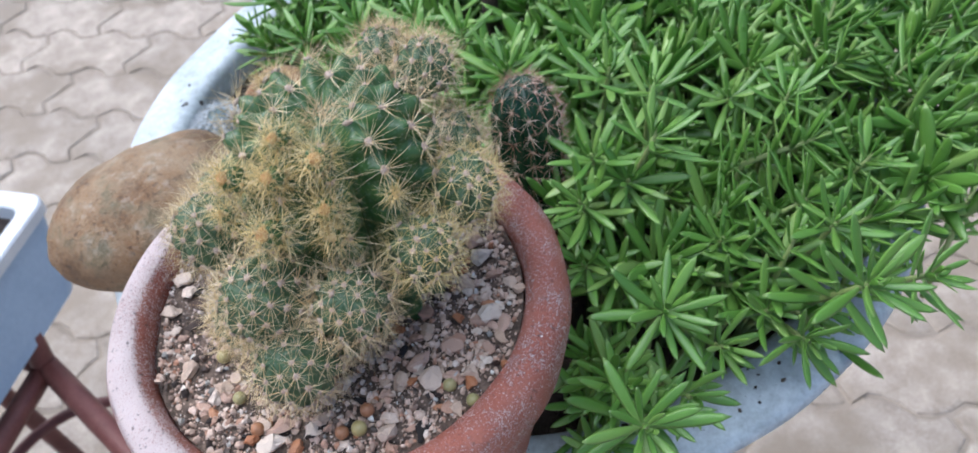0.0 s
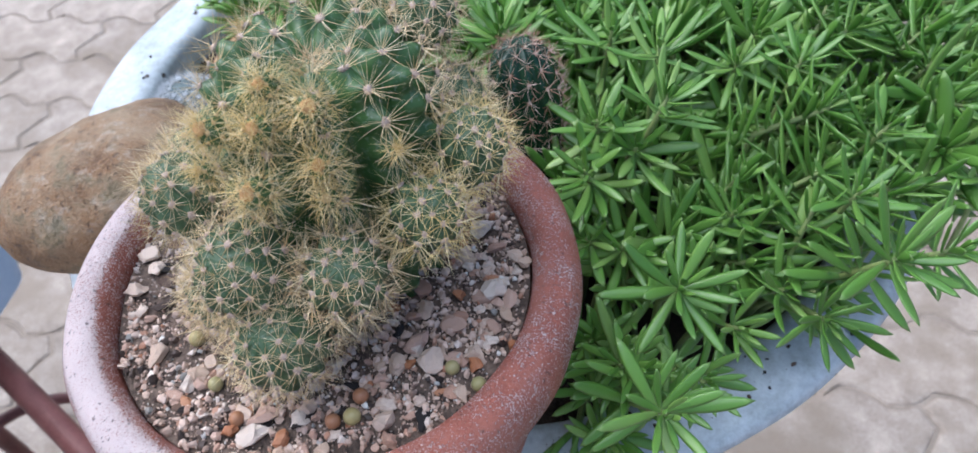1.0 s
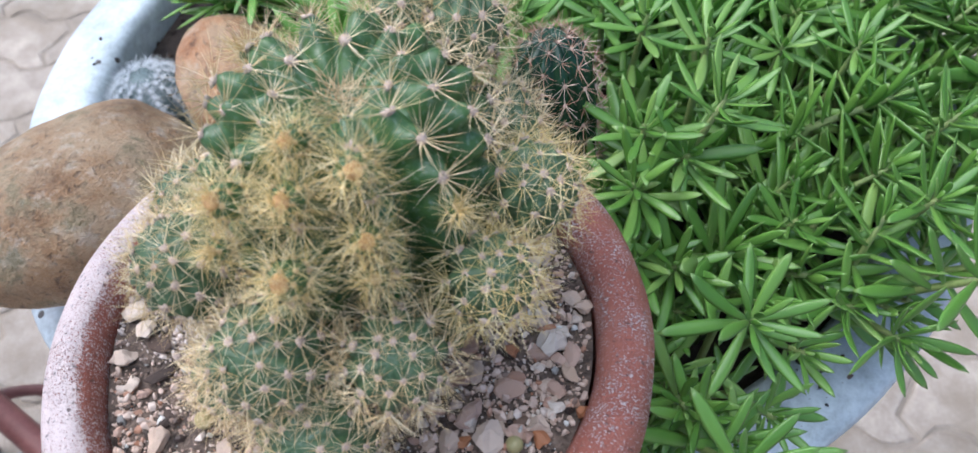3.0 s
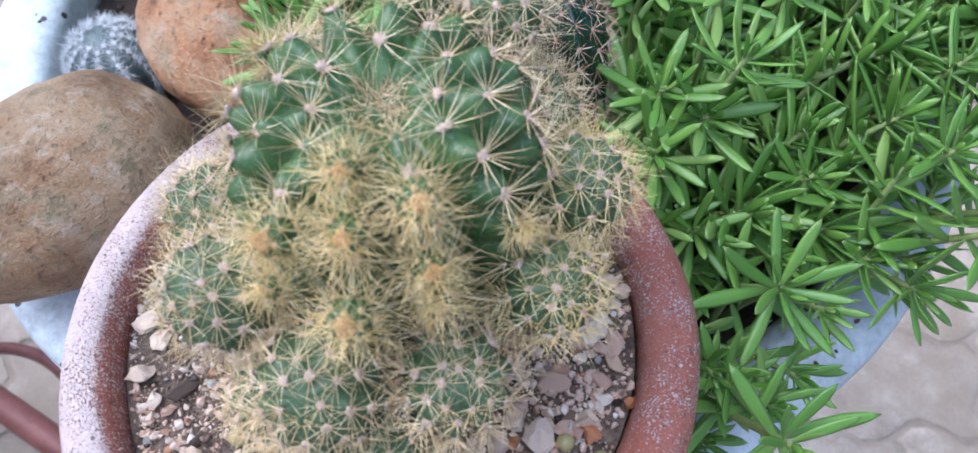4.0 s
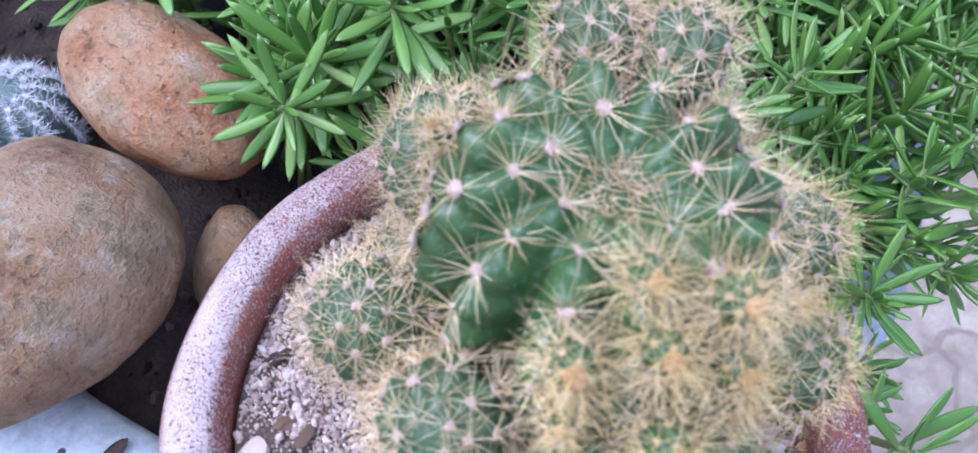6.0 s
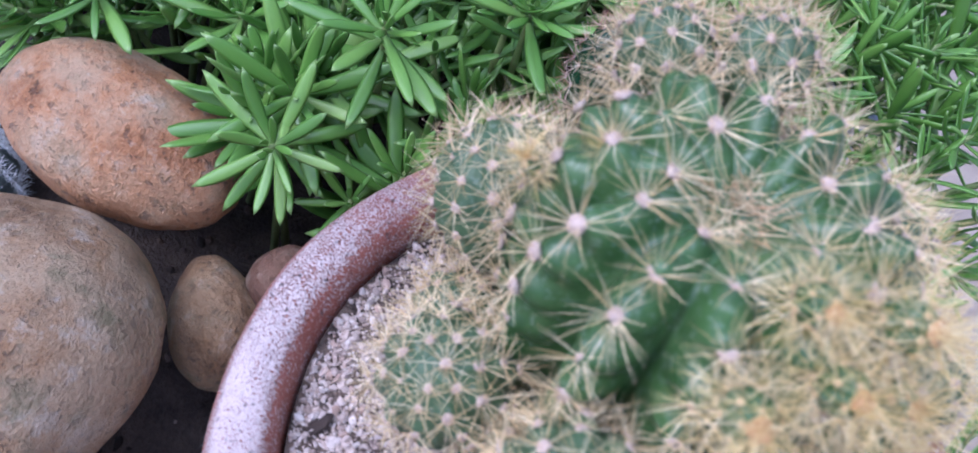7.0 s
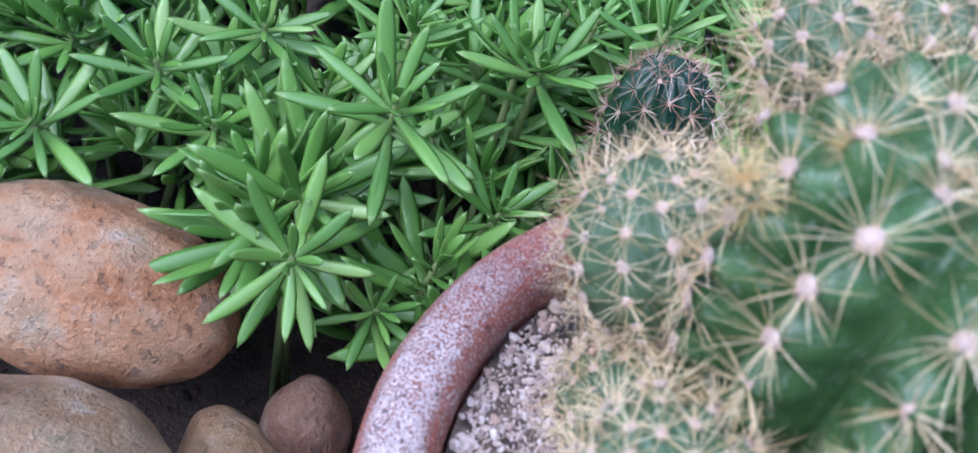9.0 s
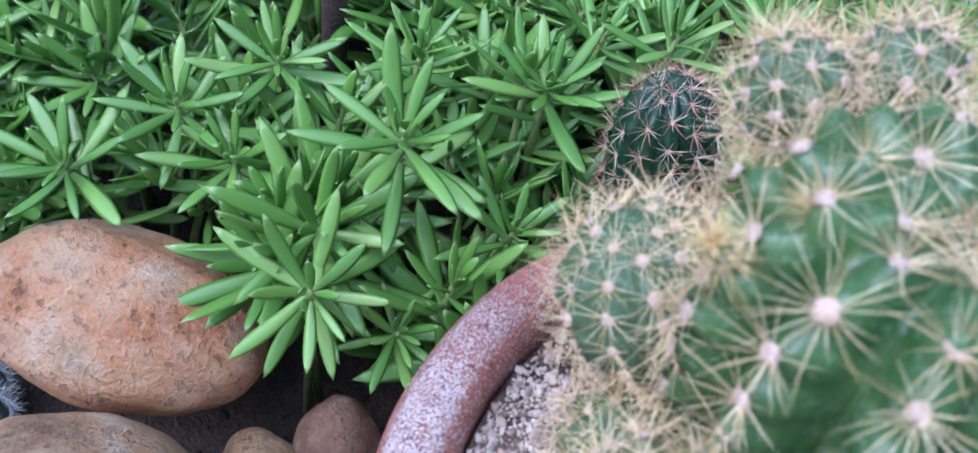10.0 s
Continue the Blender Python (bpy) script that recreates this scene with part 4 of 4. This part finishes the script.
def sprig(seed, tip, axis, length, count=22, low=8, comb=0, loose=False):
    """A shoot of sedum: a stem from the soil and a rosette of separate leaves."""
    rnd = random.Random(seed)
    ax = Vector(axis).normalized()
    tip = Vector(tip)
    root = Vector((tip.x - ax.x * 0.03 + rnd.uniform(-0.01, 0.01), tip.y - ax.y * 0.03 + rnd.uniform(-0.01, 0.01), SOIL))
    away = Vector((root.x - PC.x, root.y - PC.y, 0))
    if away.length > R_IN - 0.012:
        away.length = R_IN - 0.012
        root = Vector((PC.x + away.x, PC.y + away.y, SOIL))
    if math.hypot(root.x, root.y) < 0.078:
        k = 0.080 / math.hypot(root.x, root.y)
        root.x, root.y = root.x * k, root.y * k
    ob = tagged(new("sedum_sprig"), "bright green sedum shoot with a star of narrow fleshy leaves", "sedum", "sedum shoots")
    ob.location = root
    back = tip - ax * 0.030
    path = [root.lerp(back, 0.0), root.lerp(back, 0.5) + Vector((0, 0, 0.004)), back, tip - ax * 0.012, tip]
    v, f = tube([p - root for p in path], [0.0014, 0.0014, 0.0013, 0.0011, 0.0007], 6)
    place("stem", mesh_from("stem", v, f, MAT_STEM), ob)
    for m in whorl(rnd, tip - root, ax, length, count, rnd.uniform(0.007, 0.030) if loose else rnd.uniform(0.006, 0.014), low):
        if in_pot(root + m.translation) or in_pot(root + m @ Vector((0.9, 0, 0))) or in_pot(root + m @ Vector((0.5, 0, 0))):
            continue
        place("leaf", rnd.choice(LEAVES), ob, m)
    for k in range(comb):
        p = tip - root - ax * (0.006 + 0.036 * k / comb)
        d = Vector((rnd.uniform(-0.25, 0.25), rnd.uniform(-0.5, 0.9), 1.0 if k % 3 else -0.1))
        s = length * rnd.uniform(0.75, 1.0)
        place("leaf", rnd.choice(LEAVES), ob, axis_frame(p, d, ax) @ Matrix.Diagonal((s, s, s, 1)))
    for k in range(5):
        p = Vector(path[2]).lerp(path[3], rnd.uniform(-0.8, 1)) - root
        a = rnd.uniform(0, 6.28)
        d = ax.orthogonal().normalized()
        d = (d * math.cos(a) + ax.cross(d) * math.sin(a)) + ax * rnd.uniform(-0.2, 0.5)
        s = length * rnd.uniform(0.7, 1.0)
        if in_pot(root + p) or in_pot(root + p + d.normalized() * s):
            continue
        place("leaf", rnd.choice(LEAVES), ob, axis_frame(p, d, ax) @ Matrix.Diagonal((s, s, s, 1)))
    return ob


HEROES = [
    ((0.107, 0.002, 0.730), (0.10, -0.45, 0.90), 0.026), ((0.096, -0.039, 0.728), (0.15, -0.55, 0.85), 0.025), ((0.087, 0.062, 0.746), (-0.1, -0.2, 0.95), 0.023),
    ((0.176, 0.079, 0.727), (0.9, 0.1, 0.25), 0.022), ((-0.0255, 0.1100, 0.727), (-0.32, -0.52, 0.79), 0.0250), ((0.012, 0.124, 0.745), (-0.15, -0.25, 0.95), 0.028),
    ((0.055, 0.118, 0.742), (-0.1, -0.15, 0.98), 0.025), ((-0.015, 0.164, 0.719), (-0.3, -0.2, 0.92), 0.026), ((0.134, 0.042, 0.716), (0.1, -0.3, 0.95), 0.019),
    ((0.100, 0.055, 0.738), (0.1, -0.5, 0.85), 0.023), ((0.172, 0.036, 0.729), (0.2, -0.2, 0.95), 0.023), ((0.175, 0.006, 0.732), (0.35, -0.40, 0.85), 0.028),
    ((0.159, 0.004, 0.701), (0.25, -0.75, 0.55), 0.023), ((0.111, 0.063, 0.754), (0.35, 0.1, 0.9), 0.024), ((0.167, 0.096, 0.736), (0.2, 0.0, 0.97), 0.023),
    ((0.147, 0.108, 0.727), (0.0, -0.2, 0.97), 0.022), ((0.228, 0.113, 0.715), (0.4, -0.1, 0.9), 0.023), ((0.112, 0.088, 0.755), (0.05, 0.0, 1.0), 0.022),
    ((0.057, 0.127, 0.741), (0.2, 0.1, 0.97), 0.024), ((0.195, 0.071, 0.724), (0.4, -0.1, 0.9), 0.024), ((0.030, 0.099, 0.719), (0.0, -0.3, 0.95), 0.022),
    ((0.037, 0.148, 0.743), (0.1, -0.1, 0.98), 0.022), ((0.100, 0.145, 0.730), (0.1, -0.2, 0.97), 0.023), ((0.010, 0.178, 0.730), (-0.2, -0.3, 0.92), 0.024),
    ((0.120, 0.020, 0.706), (0.2, -0.6, 0.75), 0.024), ((-0.050, 0.190, 0.715), (-0.3, -0.2, 0.92), 0.026), ((0.205, 0.020, 0.715), (0.6, -0.35, 0.7), 0.025),
    ((0.074, 0.056, 0.724), (-0.1, -0.45, 0.85), 0.023), ((-0.006, 0.102, 0.700), (-0.2, -0.4, 0.85), 0.020), ((0.093, 0.030, 0.716), (-0.1, -0.4, 0.9), 0.023), ((0.088, -0.012, 0.708), (0.0, -0.6, 0.75), 0.023),
    ((0.090, 0.006, 0.690), (0.3, -0.5, 0.7), 0.022), ((0.087, -0.024, 0.684), (0.4, -0.4, 0.7), 0.021), ((0.096, 0.024, 0.698), (0.2, -0.5, 0.8), 0.022),
    ((0.093, -0.016, 0.711), (0.2, -0.3, 0.9), 0.021), ((0.103, -0.022, 0.704), (0.3, -0.4, 0.85), 0.022), ((0.130, 0.004, 0.700), (0.2, -0.6, 0.75), 0.022), ((0.148, 0.016, 0.704), (0.3, -0.5, 0.8), 0.022), ((0.115, -0.014, 0.698), (0.2, -0.6, 0.75), 0.020), ((0.079, -0.010, 0.692), (-0.1, -0.3, 0.9), 0.020), ((0.082, -0.028, 0.686), (0.0, -0.4, 0.85), 0.020),
    ((0.080, 0.008, 0.692), (-0.1, -0.4, 0.9), 0.020), ((0.081, 0.033, 0.718), (-0.3, -0.3, 0.85), 0.021), ((0.081, 0.046, 0.739), (-0.25, -0.3, 0.9), 0.023),
    ((0.086, 0.126, 0.739), (-0.05, -0.2, 0.97), 0.023), ((0.098, 0.110, 0.745), (0.1, -0.1, 0.98), 0.023), ((-0.019, 0.182, 0.727), (-0.2, -0.35, 0.9), 0.025), ((-0.030, 0.210, 0.722), (-0.25, -0.3, 0.9), 0.025), ((0.164, 0.014, 0.697), (0.35, -0.65, 0.3), 0.021)]
for i, (tip, axis, ln) in enumerate(HEROES):
    sprig(300 + i, tip, axis, ln, 17, -10 if i == 4 else 2 if i < 2 else 14, 13 if i == 3 else 0)


def in_mat(x, y):
    """The plan of the sedum: the planter but for the pot, the stones and the bare soil beside them; it hangs over one side."""
    dx, dy = x - PC.x, y - PC.y
    r, a = math.hypot(dx, dy), math.atan2(dy, dx)
    hang = 0.092 * max(0.0, math.cos(a - radians(8))) ** 3 + 0.044 * math.exp(-((a + radians(82)) / radians(14)) ** 2) - 0.012 * math.exp(-((a + radians(54)) / radians(12)) ** 2)
    if r > 0.180 + hang + 0.010 * noise.noise(Vector((math.cos(a), math.sin(a), 0)) * 3):
        return False
    if math.hypot(x, y) < 0.081 or math.hypot(x - 0.0632, y - 0.078) < 0.017:
        return False
    if (x < -0.030 and y < 0.135) or (x < 0.006 and y < 0.120):
        return False
    if x < -0.085 + 0.15 * max(0.0, 0.215 - y):
        return False
    if y < -0.036 and x < 0.085:
        return False
    for cx, cy, rx, ry in ((-0.055, 0.1587, 0.036, 0.042), (0.041, 0.190, 0.022, 0.026)):
        if ((x - cx) / rx) ** 2 + ((y - cy) / ry) ** 2 < 1:
            return False
    return True


def build_mat():
    rnd = random.Random(12)
    shapes = [leaf_shape(b, 6, w, 0.040, y) for b, w, y in ((0.08, 0.080, 0.05), (-0.08, 0.086, -0.06), (0.16, 0.076, 0.0), (0.0, 0.092, 0.08), (0.26, 0.078, -0.08))]
    tips, tries = [], 0
    while tries < 30000 and len(tips) < 420:
        tries += 1
        x, y = rnd.uniform(-0.12, 0.30), rnd.uniform(-0.05, 0.37)
        if not in_mat(x, y) or any((x - p[0]) ** 2 + (y - p[1]) ** 2 < 0.0146 ** 2 for p in tips):
            continue
        if any((x - h[0][0]) ** 2 + (y - h[0][1]) ** 2 < 0.013 ** 2 for h in HEROES):
            continue
        tips.append((x, y))
    def nearness(p):
        return min(math.hypot(p[0] - 0.10, p[1] - 0.03), math.hypot(p[0] + 0.01, p[1] - 0.135), math.hypot(p[0] - 0.05, p[1] - 0.10) * 0.9)
    tips.sort(key=nearness)
    V, F, A, base = [], [], [], 0
    SV, SF, sb = [], [], 0
    for rank, (x, y) in enumerate(tips):
        dx, dy = x - PC.x, y - PC.y
        r = math.hypot(dx, dy)
        edge = max(0.0, (r - 0.160) / 0.09)
        z = 0.716 + 0.016 * noise.noise(Vector((x, y, 1)) * 16) + rnd.uniform(-0.014, 0.010) - 0.020 * edge ** 1.5
        if math.hypot(x, y) < 0.125:
            z = min(z, 0.728)
        if 0.120 < x < 0.205 and 0.062 < y < 0.105:
            z = min(z, 0.704)
        ax = Vector((dx / 0.2 * 0.5 + rnd.gauss(0, 0.42), dy / 0.2 * 0.35 - 0.12 + rnd.gauss(0, 0.42), 1.0 - 0.3 * min(edge, 1))).normalized()
        tip = Vector((x, y, z))
        ln = rnd.uniform(0.027, 0.037)
        if rank < 110:
            sprig(900 + rank, tip, ax, ln, rnd.choice((15, 18, 21)), rnd.choice((4, 16, 28)), 0, True)
            continue
        ms = whorl(rnd, tip, ax, ln, rnd.choice((12, 14, 17)), rnd.uniform(0.012, 0.036), rnd.choice((0, 12, 24, 36)))
        for k in range(10):
            back = rnd.uniform(0.010, 0.042)
            a = rnd.uniform(0, 6.28)
            d = ax.orthogonal().normalized()
            d = (d * math.cos(a) + ax.cross(d) * math.sin(a)) + ax * rnd.uniform(-0.1, 0.9)
            s = ln * rnd.uniform(0.6, 1.0)
            ms.append(axis_frame(tip - ax * back, d, ax) @ Matrix.Diagonal((s, s, s, 1)))
        for m in ms:
            sv, sf, sa = rnd.choice(shapes)
            mm = np.array(m)
            w = sv @ mm[:3, :3].T + mm[:3, 3]
            if any(in_pot(Vector(p)) for p in w[::5]):
                continue
            V.append(w)
            F += [tuple(base + k for k in q) for q in sf]
            A.append(sa)
            base += len(sv)
        q = tip - ax * 0.045
        v, f = tube([Vector((q.x, q.y, max(q.z - 0.02, SOIL))), q, tip], [0.0013, 0.0013, 0.0007], 5)
        SV += v
        SF += [tuple(sb + k for k in c) for c in f]
        sb += len(v)
    me = mesh_from("sedum_mat", np.concatenate(V), F, MAT_LEAF)
    me.attributes.new("along", "FLOAT", "POINT").data.foreach_set("value", np.concatenate(A))
    ob = tagged(place("sedum_mat", me), "dense cushion of bright green needle-leaved sedum", "sedum", kind="stuff")
    place("stems", mesh_from("stems", SV, SF, MAT_STEM), ob)


build_mat()

# woody stem standing in the sedum
path = [(0.046, 0.206, SOIL), (0.045, 0.204, 0.68), (0.046, 0.203, 0.72), (0.044, 0.206, 0.78), (0.047, 0.21, 0.84)]
v, f = tube([Vector(p) - Vector(path[0]) for p in path], [0.0046, 0.0044, 0.0041, 0.0039, 0.0036], 10)
tagged(place("woody_stem", mesh_from("woody_stem", v, f, MAT_TWIG), None, Matrix.Translation(path[0])), "dark rough woody stem rising out of the sedum", "stem")

# dead leaf on the rim
v, f, _ = leaf_shape(0.25, 7, 0.16, 0.03)
tagged(place("dead_leaf", mesh_from("dead_leaf", v * 0.013, f, MAT_DEADLEAF), None, pose(-0.107, 0.0495, FLANGE + 0.0012, 0, 0, 20)), "small curled brown dead leaf on the blue rim", "dead leaf")

# ---- the long planter beside ----
box = tagged(new("long_planter"), "long pale blue planter box with a white rim, holding soil", "planter")
BZ, BW, BL, BH = 0.450, 0.26, 0.62, 0.095
BTURN = radians(-13)
box.location = (-0.387 + math.cos(BTURN) * -BW / 2 - math.sin(BTURN) * -BL / 2, 0.352 + math.sin(BTURN) * -BW / 2 + math.cos(BTURN) * -BL / 2, BZ)
box.rotation_euler = (0, 0, BTURN)
def frame_ring(w, l, z, r):
    out = []
    for sx, sy, a0 in ((1, 1, 0), (-1, 1, 90), (-1, -1, 180), (1, -1, 270)):
        for k in range(5):
            a = radians(a0 + 22.5 * k)
            out.append((sx * (w / 2 - r) + r * math.cos(a), sy * (l / 2 - r) + r * math.sin(a), z))
    return out
def loft(loops, close=False):
    n, v, f = len(loops[0]), [], []
    for lp in loops:
        v += lp
    for j in range(len(loops) - 1):
        for i in range(n):
            a, b = j * n + i, j * n + (i + 1) % n
            f.append((a, b, b + n, a + n))
    if close:
        f.append(tuple(range((len(loops) - 1) * n, len(loops) * n)))
    return v, f
v, f = loft([frame_ring(BW - 0.034, BL - 0.038, -0.02, 0.01), frame_ring(BW - 0.034, BL - 0.038, -0.002, 0.01), frame_ring(BW - 0.031, BL - 0.035, 0, 0.011), frame_ring(BW - 0.003, BL - 0.003, 0, 0.014), frame_ring(BW, BL, -0.002, 0.015), frame_ring(BW, BL, -0.012, 0.015), frame_ring(BW - 0.006, BL - 0.01, -0.013, 0.013)])
place("rim", mesh_from("rim", v, f, MAT_RIMWHITE, smooth=False), box, label="flat white painted rim")
v, f = loft([frame_ring(BW - 0.006, BL - 0.01, -0.013, 0.013), frame_ring(BW - 0.006, BL - 0.05, -BH, 0.02), frame_ring(0.02, 0.02, -BH, 0.009)], True)
place("side", mesh_from("side", v, f, MAT_BOXBLUE, smooth=False), box)
v, f = loft([frame_ring(BW - 0.032, BL - 0.036, -0.018, 0.01), frame_ring(0.02, 0.02, -0.012, 0.009)], True)
tagged(place("box_soil", mesh_from("box_soil", v, f, MAT_SOIL), None, Matrix.Translation(box.location) @ Matrix.Rotation(BTURN, 4, "Z")), "dark soil filling the long planter box", "soil", kind="stuff")

# ---- iron stand ----
stand = tagged(new("iron_stand"), "dark red painted iron plant stand with crossing bars and a ring", "plant stand")
stand.location = (-0.44, 0.26, 0.0)
def bar(name, a, b, r):
    o = Vector(stand.location)
    pts = [Vector(a).lerp(Vector(b), k / 4) - o for k in range(5)]
    v, f = tube(pts, r, 10)
    place(name, mesh_from(name, v, f, MAT_IRON), stand)
bar("post", (-0.423, 0.252, 0.322), (-0.421, 0.262, 0.362), 0.011)
bar("bar", (-0.423, 0.254, 0.32), (-0.472, 0.030, 0.32), 0.011)
bar("cross_bar", (-0.423, 0.254, 0.322), (-0.235, 0.092, 0.322), 0.011)
bar("leg", (-0.472, 0.030, 0.345), (-0.478, 0.026, 0.0), 0.010)
bar("leg", (-0.235, 0.092, 0.33), (-0.235, 0.092, 0.0), 0.010)
bar("leg", (-0.560, 0.300, 0.355), (-0.565, 0.305, 0.0), 0.010)
bar("cross_bar", (-0.423, 0.254, 0.322), (-0.560, 0.300, 0.322), 0.011)
v, f = tube([Vector((-0.4205 + 0.0995 * math.cos(6.2832 * k / 48), 0.180 + 0.0995 * math.sin(6.2832 * k / 48), 0.2)) - Vector(stand.location) for k in range(49)], 0.006, 8)
place("ring", mesh_from("ring", v, f, MAT_IRON), stand)
# legs under the round planter
rack = tagged(new("bowl_stand"), "dark red iron stand carrying the round planter", "plant stand")
rack.location = (PC.x, PC.y, 0)
for k in range(4):
    a = radians(45 + 90 * k)
    v, f = tube([(0.10 * math.cos(a), 0.10 * math.sin(a), 0.425), (0.13 * math.cos(a), 0.13 * math.sin(a), 0.2), (0.14 * math.cos(a), 0.14 * math.sin(a), 0.0)], 0.009, 8)
    place("leg", mesh_from("leg", v, f, MAT_IRON), rack)
v, f = tube([(0.105 * math.cos(6.2832 * k / 40), 0.105 * math.sin(6.2832 * k / 40), 0.418) for k in range(41)], 0.007, 8)
place("ring", mesh_from("ring", v, f, MAT_IRON), rack)

# ---- pavers ----
PAVERS = [paver_mesh(600 + i) for i in range(5)]
rnd = random.Random(61)
turn = radians(-9.5)
for j in range(-9, 17):
    for i in range(-9, 8):
        x = (i + 0.5 * (j % 2)) * 0.225
        y = j * 0.1125
        wx, wy = x * math.cos(turn) - y * math.sin(turn), x * math.sin(turn) + y * math.cos(turn)
        if not (-1.45 < wx < 1.05 and -0.35 < wy < 1.75):
            continue
        place("paver", rnd.choice(PAVERS), ground, pose(wx, wy, rnd.uniform(-0.001, 0.001), rnd.uniform(-0.3, 0.3), rnd.uniform(-0.3, 0.3), math.degrees(turn)))
